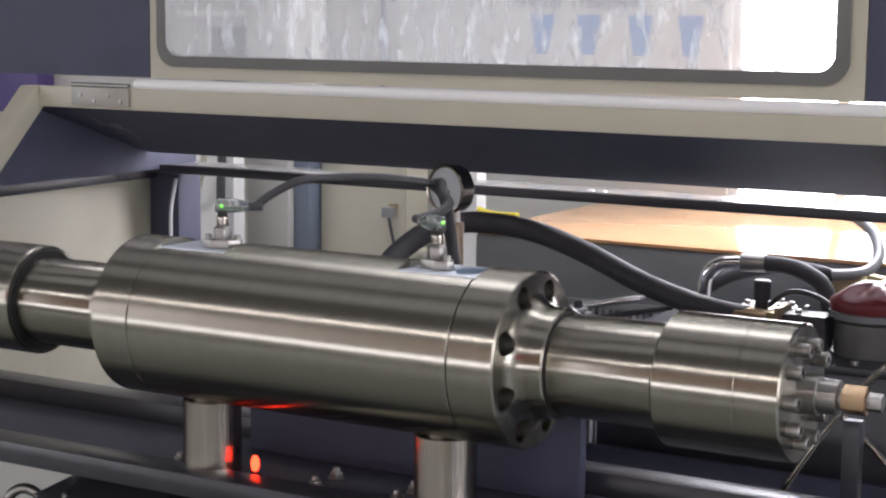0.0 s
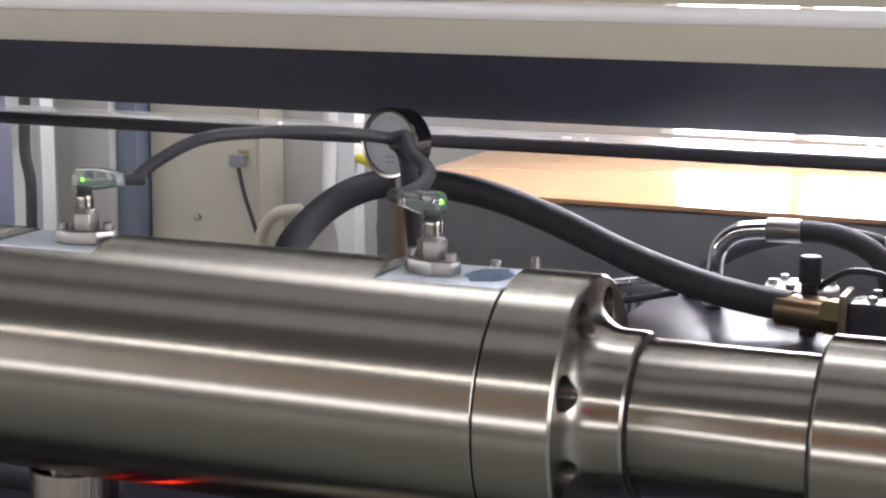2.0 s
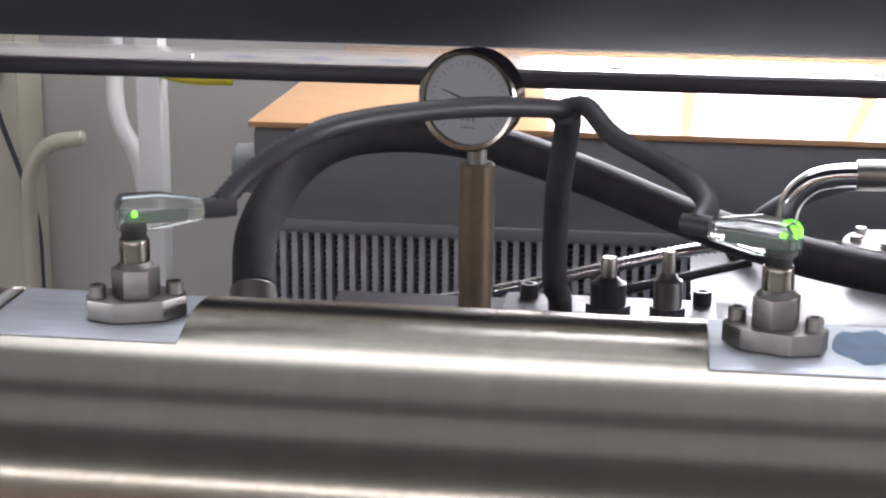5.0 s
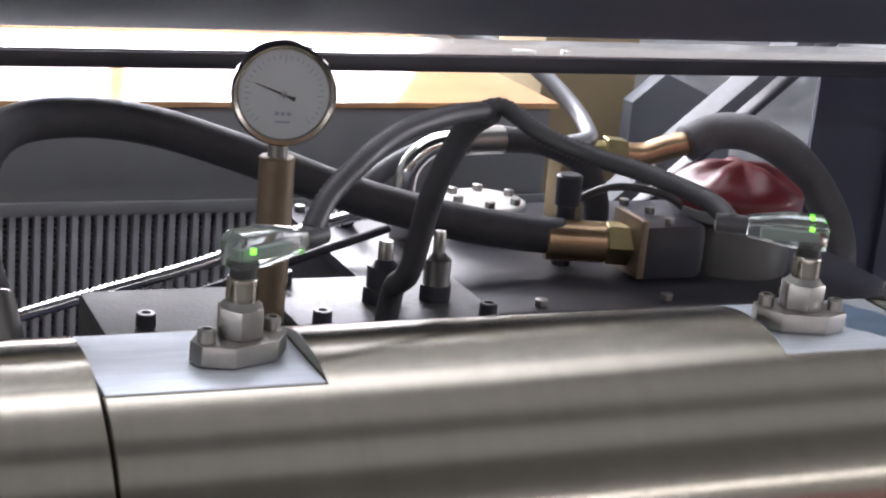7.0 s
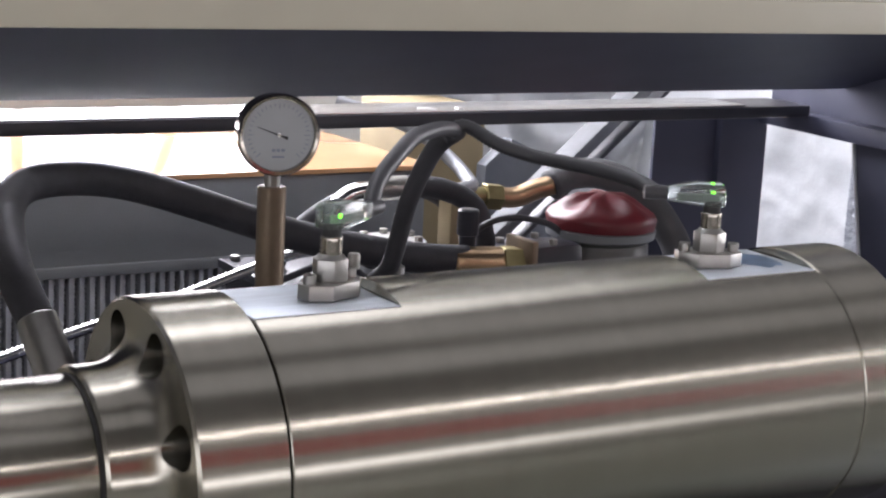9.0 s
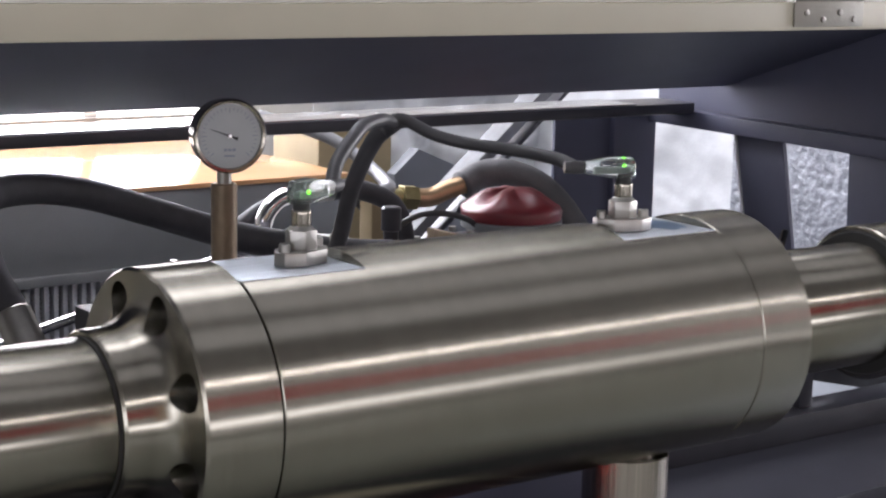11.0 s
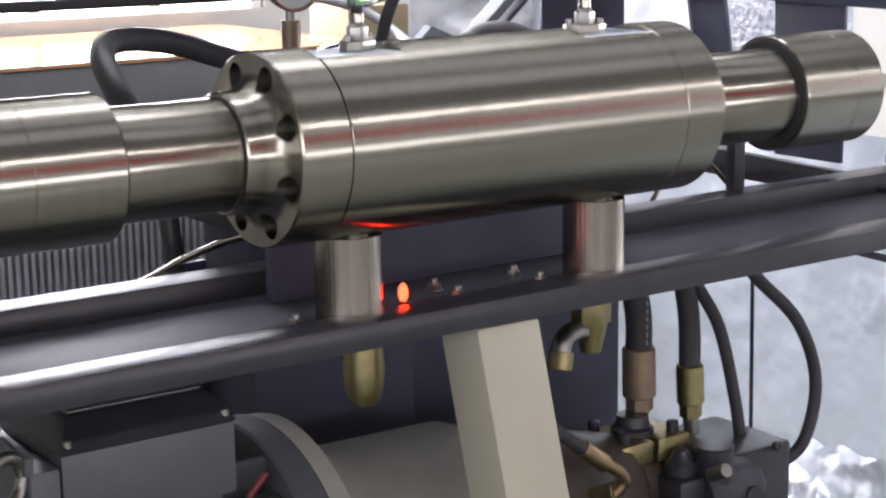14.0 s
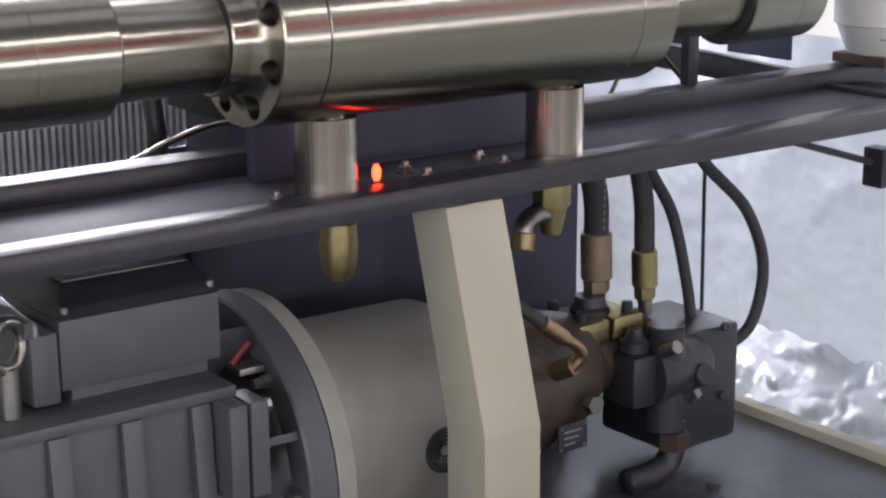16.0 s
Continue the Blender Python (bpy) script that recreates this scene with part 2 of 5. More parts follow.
def lathe(profile, n=48, axis="z", center=(0, 0, 0), close=True):
    """profile: (along, radius) pairs."""
    bm = bmesh.new()
    rings = []
    for a, r in profile:
        ring = []
        for i in range(n):
            th = 2 * math.pi * i / n
            c, s = r * math.cos(th), r * math.sin(th)
            v = {"z": (c, s, a), "x": (a, c, s), "y": (s, a, c)}[axis]
            ring.append(bm.verts.new((v[0] + center[0], v[1] + center[1], v[2] + center[2])))
        rings.append(ring)
    for p, q in zip(rings, rings[1:]):
        for i in range(n):
            bm.faces.new((p[i], p[(i + 1) % n], q[(i + 1) % n], q[i]))
    if close:
        for ring, r in ((rings[0], profile[0][1]), (rings[-1], profile[-1][1])):
            if r > 1e-6:
                bm.faces.new(ring)
    bmesh.ops.recalc_face_normals(bm, faces=bm.faces)
    return bm


def prism(points, y0, y1, bev=0.0, axis="y"):
    """Polygon in the plane across the axis, pushed from y0 to y1."""
    bm = bmesh.new()
    def v(a, b, d):
        return {"y": (a, d, b), "x": (d, a, b), "z": (a, b, d)}[axis]
    lo = [bm.verts.new(v(a, b, y0)) for a, b in points]
    hi = [bm.verts.new(v(a, b, y1)) for a, b in points]
    bm.faces.new(lo), bm.faces.new(hi)
    n = len(points)
    for i in range(n):
        bm.faces.new((lo[i], lo[(i + 1) % n], hi[(i + 1) % n], hi[i]))
    bmesh.ops.recalc_face_normals(bm, faces=bm.faces)
    if bev:
        bmesh.ops.bevel(bm, geom=list(bm.edges), offset=bev, segments=2, profile=0.6, affect="EDGES")
    return bm


def hexprism(r, z0, z1, bev=0.0008, turn=0.0):
    return prism([(r * math.cos(turn + i * math.pi / 3), r * math.sin(turn + i * math.pi / 3)) for i in range(6)], z0, z1, bev, "z")


def spline(points, n=10):
    P = [Vector(p) for p in points]
    P = [2 * P[0] - P[1], *P, 2 * P[-1] - P[-2]]
    out = []
    for i in range(1, len(P) - 2):
        a, b, c, d = P[i - 1:i + 3]
        for k in range(n):
            t = k / n
            out.append(0.5 * ((2 * b) + (c - a) * t + (2 * a - 5 * b + 4 * c - d) * t * t + (3 * b - a - 3 * c + d) * t ** 3))
    out.append(P[-2].copy())
    return out


def sweep(points, r, n=14, steps=10, ripple=0.0, pitch=0.004, bm=None):
    """A round hose along a smooth line through the points; ripple makes corrugations."""
    bm = bm or bmesh.new()
    line = spline(points, steps)
    if ripple:
        d = [0.0]
        for a, b in zip(line, line[1:]):
            d.append(d[-1] + (b - a).length)
        m = max(4, int(d[-1] / pitch * 2))
        fine = []
        j = 0
        for k in range(m + 1):
            s = d[-1] * k / m
            while j < len(d) - 2 and d[j + 1] < s:
                j += 1
            u = (s - d[j]) / max(1e-9, d[j + 1] - d[j])
            fine.append(line[j].lerp(line[j + 1], min(1, u)))
        line = fine
    up = None
    prev = None
    for i, p in enumerate(line):
        t = (line[min(i + 1, len(line) - 1)] - line[max(i - 1, 0)]).normalized()
        if up is None:
            up = t.orthogonal().normalized()
        up = (up - t * up.dot(t)).normalized()
        sd = t.cross(up)
        rr = r - (ripple if i % 2 else 0)
        ring = [bm.verts.new(p + rr * (math.cos(2 * math.pi * k / n) * up + math.sin(2 * math.pi * k / n) * sd)) for k in range(n)]
        if prev:
            for k in range(n):
                bm.faces.new((prev[k], prev[(k + 1) % n], ring[(k + 1) % n], ring[k]))
        else:
            bm.faces.new(ring[::-1])
        prev = ring
    bm.faces.new(prev)
    return bm


def bore(ob, cutter_bm, deg=30):
    """Cut holes for good and drop the cutter."""
    me = bpy.data.meshes.new("cutter")
    cutter_bm.to_mesh(me)
    cutter_bm.free()
    tool = new("cutter", me)
    tool.parent = ob.parent
    md = ob.modifiers.new("cut", "BOOLEAN")
    md.operation, md.object, md.solver = "DIFFERENCE", tool, "EXACT"
    bpy.context.view_layer.update()
    ev = ob.evaluated_get(bpy.context.evaluated_depsgraph_get())
    fresh = bpy.data.meshes.new_from_object(ev)
    ob.modifiers.clear()
    old = ob.data
    ob.data = fresh
    bpy.data.objects.remove(tool)
    bpy.data.meshes.remove(me)
    b2 = bmesh.new()
    b2.from_mesh(fresh)
    smooth_by(b2, deg)
    b2.to_mesh(fresh)
    b2.free()


def turned(d, m):
    """A bmesh moved by m."""
    bmesh.ops.transform(d, matrix=m, verts=d.verts)
    return d


def shaft(a, b, r, n=16):
    """A plain round bar from a to b."""
    a, b = Vector(a), Vector(b)
    bm = lathe([(0, r * 0.93), (r * 0.08, r), ((b - a).length - r * 0.08, r), ((b - a).length, r * 0.93)], n)
    return turned(bm, Matrix.Translation(a) @ (b - a).to_track_quat("Z", "Y").to_matrix().to_4x4())


def beam(a, b, w, h, bev=0.002):
    """A square bar from a to b."""
    a, b = Vector(a), Vector(b)
    bm = box(-w / 2, w / 2, -h / 2, h / 2, 0, (b - a).length, bev)
    return turned(bm, Matrix.Translation(a) @ (b - a).to_track_quat("Z", "Y").to_matrix().to_4x4())

# ---------------------------------------------------------------- hall
def structure(name, bm, material, label):
    ob = part(name, bm, material)
    return tagged(ob, label, name.split("_")[0], kind="structure")


structure("floor", box(-5, 5, -5, 4, -0.1, 0), FLOORM, "grey sealed concrete hall floor")
structure("ceiling", box(-5, 5, -5, 4, 3.4, 3.5), mat("ceiling_paint", (0.15, 0.15, 0.15), 0.8), "dark hall ceiling with tube lamps")
structure("wall_west", box(-5.1, -5, -5, 4, 0, 3.5), DARKROOM, "cream painted hall wall")
structure("wall_east", box(5, 5.1, -5, 4, 0, 3.5), DARKROOM, "cream painted hall wall")
structure("wall_south", box(-5, 5, -5.1, -5, 0, 3.5), DARKROOM, "cream painted hall wall")
structure("trim_tube_row", box(-4.6, 4.6, -4.10, -4.0, 3.30, 3.40, 0.01), WHITE, "white housing of the long tube row")
structure("window_2", box(-4.8, 3.2, -4.998, -4.99, 0.60, 1.00), FROST, "long low window behind the viewer")
# glowing panel added on the east wall to backlight the film
structure("window_3", box(4.985, 4.995, -1.6, 1.8, 0.45, 2.15), STRIP, "unseen glowing panel added to light the film from behind")
structure("trim_red", box(0.3, 5, -4.998, -4.99, 1.75, 2.75), REDG, "red band on the far wall")
# flat brown band added out of view to tint the barrel's reflection
structure("trim_brown", box(-5, 0.3, -4.998, -4.99, 1.15, 3.0), BROWNBAND, "unseen brown band on the far wall, added for the barrel's reflection")
# wall behind the machine, with a window in it
WY = 1.56
structure("wall_north_left", box(-5, -0.10, WY, WY + 0.1, 0, 3.4), WALLP, "cream painted wall behind the machine")
structure("wall_north_right", box(0.62, 5, WY, WY + 0.1, 0, 3.4), WALLP, "cream painted wall behind the machine")
structure("wall_north_sill", box(-0.10, 0.62, WY, WY + 0.1, 0, 0.98), WALLP, "cream painted wall under the window")
structure("wall_north_head", box(-0.10, 0.62, WY, WY + 0.1, 2.3, 3.4), WALLP, "cream painted wall over the window")
w1 = structure("window_1", box(-0.10, 0.62, WY + 0.06, WY + 0.065, 0.98, 2.3), SKY, "bright overexposed daylight window with white mullions")
for mx_ in (-0.09, 0.13, 0.38, 0.605):
    part("mullion", box(mx_ - 0.012, mx_ + 0.012, WY + 0.01, WY + 0.05, 0.98, 2.3, 0.003), WHITE, w1)

# ---------------------------------------------------------------- intensifier
AX = 0.95
R = 0.10
inten = tagged(empty("intensifier", (0, 0, AX)), "brushed stainless steel pressure intensifier on two polished posts", "intensifier")


def barrel():
    return lathe([(-0.2235, R - 0.0008), (-0.2228, R), (0.0, R), (0.2228, R), (0.2235, R - 0.0008)], 180, "x")


main = part("barrel", barrel(), STEEL, inten, deg=20)
seat = bmesh.new()
for s in (-1, 1):
    box(min(s * 0.1225, s * 0.24), max(s * 0.1225, s * 0.24), -0.06, 0.06, 0.0920, 0.13, 0.0, seat)
bore(main, seat, 12)
for s in (-1, 1):
    part("machined_flat", box(s * 0.173 - 0.0498, s * 0.173 + 0.0498, -0.0372, 0.0372, 0.0912, 0.0928, 0.0003), STEEL_FLAT, inten, "milled flat seat with blue layout stain")
    if s < 0:
        continue
    stain = bmesh.new()
    bmesh.ops.create_circle(stain, cap_ends=True, radius=0.018, segments=20)
    for v in stain.verts:
        v.co.x, v.co.y = v.co.x * 1.0 + s * 0.198, v.co.y * 1.4 + 0.004 + 0.004 * math.sin(v.co.x * 400)
        v.co.z = 0.0931
    part("blue_stain", stain, BLUEFILM, inten, "faded blue layout ink")


def flange(s):
    prof = [(0.2246, 0.080), (0.2246, R - 0.0012), (0.2256, R), (0.2795, R), (0.2815, R - 0.002), (0.2815, 0.082)]
    for k in range(1, 9):
        a = k / 8 * math.pi / 2
        prof.append((0.2815 + 0.020 * (1 - math.cos(a)), 0.082 - 0.020 * math.sin(a)))
    prof += [(0.3185, 0.0618), (0.3205, 0.060), (0.3205, 0.030)]
    bm = lathe([(s * a, r) for a, r in prof], 96, "x")
    ob = part("flange", bm, STEEL, inten)
    cut = bmesh.new()
    for k in range(8):
        th = (k + 0.5) / 8 * 2 * math.pi
        join(cut, lathe([(s * 0.256, 0.0135), (s * 0.345, 0.0135)], 20, "x", (0, 0.0795 * math.cos(th), 0.0795 * math.sin(th))))
    bore(ob, cut)
    for k in range(8):
        th = (k + 0.5) / 8 * 2 * math.pi
        part("socket_screw", lathe([(s * 0.2555, 0.009), (s * 0.262, 0.009), (s * 0.263, 0.008), (s * 0.263, 0.0045), (s * 0.259, 0.0045), (s * 0.259, 0.0)], 16, "x", (0, 0.0795 * math.cos(th), 0.0795 * math.sin(th))), BLACK, ob)
    # tube, sealing ring and end cap
    part("joint_ring", lathe([(s * 0.3206, 0.0575), (s * 0.3225, 0.0575)], 64, "x"), SEAM, inten)
    part("high_pressure_tube", lathe([(s * 0.3226, 0.0563), (s * 0.3236, 0.0570), (s * 0.449, 0.0570)], 80, "x"), STEEL, inten)
    part("black_ring", lathe([(s * 0.4475, 0.058), (s * 0.4475, 0.066), (s * 0.4495, 0.0675), (s * 0.4515, 0.0675)], 64, "x"), SEAM, inten)
    cap = part("end_cap", lathe([(s * 0.4502, 0.055), (s * 0.4502, 0.0705), (s * 0.4520, 0.0722), (s * 0.5395, 0.0722), (s * 0.5400, 0.0716), (s * 0.5408, 0.0716), (s * 0.5413, 0.0722), (s * 0.586, 0.0722), (s * 0.588, 0.0705), (s * 0.588, 0.03)], 80, "x"), STEEL, inten)
    for k in range(10):
        th = k / 10 * 2 * math.pi
        part("cap_bolt", lathe([(s * 0.588, 0.0078), (s * 0.601, 0.0078), (s * 0.602, 0.0070), (s * 0.602, 0.004), (s * 0.597, 0.004), (s * 0.597, 0)], 14, "x", (0, 0.050 * math.cos(th), 0.050 * math.sin(th))), ZINC, cap)
    fit_ = part("outlet_fitting", lathe([(s * 0.588, 0.021), (s * 0.607, 0.021), (s * 0.608, 0.018), (s * 0.628, 0.018), (s * 0.629, 0.012), (s * 0.632, 0.012)], 20, "x"), ZINC, cap)
    hx = hexprism(0.0155, 0.632, 0.656)
    part("hex_nut", turned(hx, Matrix.Rotation(s * math.pi / 2, 4, "Y")), COPPER, fit_, "yellow brass gland nut")
    hx = hexprism(0.010, 0.656, 0.672)
    part("hex_nut", turned(hx, Matrix.Rotation(s * math.pi / 2, 4, "Y")), ZINC, fit_)
    if s < 0:
        part("outlet_pipe", sweep([(s * 0.67, 0, 0), (s * 0.72, 0, 0), (s * 0.76, 0.03, -0.01), (s * 0.80, 0.10, -0.05)], 0.0048), STEEL_POLISH, fit_)


flange(1), flange(-1)


def sensor(sx, heading, lit):
    """Position sensor on its clamp plate: heading turns the plug."""
    ob = tagged(empty("position_sensor", (sx, 0, AX + 0.0932)), "zinc position sensor with clear angled plug on the intensifier", "sensor", "position sensors")
    turn = Matrix.Rotation(radians(20 if sx < 0 else -20), 4, "Z")
    pl = prism([(-0.024, -0.005), (-0.012, -0.0145), (0.012, -0.0145), (0.024, -0.005), (0.024, 0.005), (0.012, 0.0145), (-0.012, 0.0145), (-0.024, 0.005)], 0, 0.010, 0.0008, "z")
    part("clamp_plate", turned(pl, turn), ZINC, ob)
    for s in (-1, 1):
        c = turn @ Vector((s * 0.0185, 0, 0))
        part("plate_screw", lathe([(0.010, 0.0042), (0.0155, 0.0042), (0.0162, 0.0036), (0.0162, 0.0022), (0.0135, 0.0022), (0.0135, 0)], 14, "z", (c.x, c.y, 0)), ZINC, ob)
    part("hex_body", hexprism(0.0118, 0.010, 0.0245, 0.001, 0.3), ZINC, ob)
    part("hex_shoulder", lathe([(0.0245, 0.0098), (0.0262, 0.0085), (0.0275, 0.0068)], 20), ZINC, ob)
    kn = bmesh.new()
    n = 40
    prev = None
    for k, z in enumerate((0.0265, 0.0275, 0.0295, 0.0315, 0.0335, 0.0355, 0.0375, 0.0385)):
        ring = []
        for i in range(n):
            r = 0.0070 + (0.0004 if (i + k) % 2 and 0 < k < 7 else 0)
            ring.append(kn.verts.new((r * math.cos(2 * math.pi * i / n), r * math.sin(2 * math.pi * i / n), z)))
        if prev:
            for i in range(n):
                kn.faces.new((prev[i], prev[(i + 1) % n], ring[(i + 1) % n], ring[i]))
        else:
            kn.faces.new(ring[::-1])
        prev = ring
    kn.faces.new(prev)
    part("knurled_nut", kn, STEEL_POLISH, ob, "knurled nickel ring", 10)
    part("plug_core", lathe([(0.0385, 0.0062), (0.046, 0.0062), (0.047, 0.005), (0.047, 0)], 20), SEAM, ob)
    pm = Matrix.Rotation(radians(heading), 4, "Z")
    body = prism([(-0.0085, 0.043), (-0.0085, 0.056), (-0.0055, 0.060), (0.013, 0.060), (0.034, 0.0560), (0.034, 0.0465), (0.010, 0.043)], -0.0075, 0.0075, 0.0022, "y")
    plug = part("clear_plug", turned(body, pm), CLEARP, ob, "clear moulded plug with green lamp")
    part("inner_core", turned(box(-0.004, 0.026, -0.0028, 0.0028, 0.0465, 0.0520, 0.0010), pm), CORE, plug)
    part("lamp", turned(box(-0.0012, 0.0012, -0.0066, -0.0042, 0.0505, 0.0532, 0.0004), pm), lit, plug, "glowing green lamp")
    part("cable_gland", turned(turned(lathe([(0.034, 0.0052), (0.042, 0.0055), (0.050, 0.0048)], 16, "x", (0, 0, 0.0512)), Matrix.Identity(4)), pm), CONDUIT, plug)
    return ob


sensor(-0.1535, 25, LEDG)
sensor(0.1535, 152, LEDG)
cable = tagged(empty("sensor_cable"), "black corrugated sensor cable with a branch", "cable")
part("conduit", sweep([(-0.116, 0.019, 1.0955), (-0.102, 0.034, 1.110), (-0.074, 0.054, 1.126), (-0.044, 0.088, 1.129), (-0.004, 0.126, 1.128), (0.030, 0.164, 1.122), (0.043, 0.178, 1.118)], 0.0058, 12, 10, 0.0009, 0.0034), CONDUIT, cable)
part("conduit", sweep([(0.116, 0.018, 1.0945), (0.121, 0.050, 1.098), (0.110, 0.094, 1.101), (0.092, 0.132, 1.103), (0.070, 0.154, 1.110), (0.055, 0.176, 1.121), (0.045, 0.181, 1.120), (0.038, 0.186, 1.111)], 0.0058, 12, 10, 0.0009, 0.0034), CONDUIT, cable)
part("branch_sleeve", sweep([(0.044, 0.176, 1.119), (0.042, 0.205, 1.100), (0.036, 0.230, 1.056), (0.034, 0.252, 0.998), (0.036, 0.285, 0.97), (0.035, 0.29, 0.90), (0.035, 0.285, 0.80)], 0.0078, 14), RUBBER, cable)


def post(px):
    ob = tagged(empty("support_post", (px, 0, 0.757)), "polished round steel post on the base plate", "post", "support posts")
    part("column", lathe([(0.0, 0.0355), (0.001, 0.0365), (0.094, 0.0365), (0.095, 0.0355)], 48), POSTM, ob)
    part("top_shoulder", lathe([(0.095, 0.024), (0.103, 0.024)], 32), STEEL_POLISH, ob)


post(-0.172), post(0.168)

# ---------------------------------------------------------------- frame under the intensifier
fr = tagged(empty("base_frame", (0, 0, 0.71)), "black painted steel bed frame with two long rails", "frame")
Z0 = -0.71
part("front_rail", box(-0.95, 1.03, -0.058, -0.006, 0.735 + Z0, 0.768 + Z0, 0.011), BLACK, fr)
part("back_rail", box(-0.95, 1.03, 0.165, 0.215, 0.725 + Z0, 0.786 + Z0, 0.010), BLACK, fr)
part("bed_plate", box(-0.94, 0.97, -0.0045, 0.1635, 0.737 + Z0, 0.7565 + Z0, 0.002), BED, fr)
part("saddle_plate", box(-0.200, 0.285, 0.115, 0.130, 0.757 + Z0, 0.885 + Z0, 0.002), NAVY, fr, "navy upright plate behind the posts")
part("cross_bar", box(0.577, 0.598, 0.178, 0.196, 0.7862 + Z0, 0.885 + Z0, 0.003), BLACK, fr)
part("cross_tie", box(0.86, 0.885, -0.006, 0.165, 0.7567 + Z0, 0.764 + Z0, 0.002), BLACK, fr)
for nx, ny in ((-0.022, 0.056), (-0.022, 0.010), (0.092, 0.055), (0.096, 0.010), (-0.232, 0.010)):
    nut = tagged(empty("bed_bolt", (nx, ny, 0.757)), "zinc hex bolt on the bed plate", "bolt", "bed bolts")
    part("washer", lathe([(0, 0.0105), (0.0018, 0.0105)], 20), ZINC, nut)
    part("hex_head", hexprism(0.0085, 0.002, 0.0085), ZINC, nut)
    part("stud", lathe([(0.0085, 0.0045), (0.013, 0.0045), (0.014, 0.0038)], 12), ZINC, nut)

# leaning cream leg
leg = tagged(empty("bed_support", (0, -0.09, 0.21)), "cream painted folded steel leg under the bed", "leg")
lb = bmesh.new()
prevr = None
for (ly, lz) in ((-0.050, 0.735), (-0.125, 0.47), (-0.125, 0.21)):
    ring = [lb.verts.new((x - 0, y + ly + 0.09, lz - 0.21)) for x, y in ((-0.040, 0), (0.046, 0), (0.046, 0.075), (-0.040, 0.075))]
    if prevr:
        for i in range(4):
            lb.faces.new((prevr[i], prevr[(i + 1) % 4], ring[(i + 1) % 4], ring[i]))
    else:
        lb.faces.new(ring)
    prevr = ring
lb.faces.new(prevr)
bmesh.ops.recalc_face_normals(lb, faces=lb.faces)
bmesh.ops.bevel(lb, geom=list(lb.edges), offset=0.004, segments=2, profile=0.6, affect="EDGES")
part("folded_leg", lb, CREAM, leg)

# ---------------------------------------------------------------- enclosure
enc = tagged(empty("machine_housing", (0, 0.65, 0)), "navy and cream steel machine housing with open hood", "housing")
E0 = -0.65


def enc_part(name, bm, material, label="", deg=35):
    return part(name, turned(bm, Matrix.Translation((0, E0, 0))), material, enc, label, deg)


enc_part("back_rail", box(-0.80, 0.80, 0.590, 0.668, 1.060, 1.0740, 0.003), BLACK, "black painted rear rail")
# thin pale strip added to imitate backlight on the black rail top
enc_part("rail_glare", box(-0.735, 0.70, 0.593, 0.667, 1.0742, 1.0757, 0.0005), STRIPM, "pale glossy strip standing in for backlight glare on the rail")
# roof sheet falling to the rear, with cream rim and white seal at its front edge
enc_part("roof_sheet", prism([(0.286, 1.186), (0.560, 1.0975), (0.562, 1.1005), (0.286, 1.189)], -0.750, 0.828, 0.0, "x"), NAVY, "navy inner side of the roof sheet")
enc_part("front_rim", box(-0.722, 0.835, 0.278, 0.296, 1.186, 1.2175, 0.002), CREAM, "cream folded rim")
enc_part("seal", shaft((-0.535, 0.287, 1.2245), (0.632, 0.287, 1.2245), 0.0085, 20), SEALW, "bright white tubular seal")
for fx, fw in ((-0.30, 0.004), (0.05, 0.012), (0.075, 0.005), (0.26, 0.022), (0.31, 0.006)):
    enc_part("paint_fleck", prism([(fx, 0.606), (fx + fw, 0.603), (fx + fw * 0.8, 0.612), (fx + fw * 0.2, 0.614)], 1.0758, 1.0775, 0.0, "z"), WHITE, "loose white paint fleck")
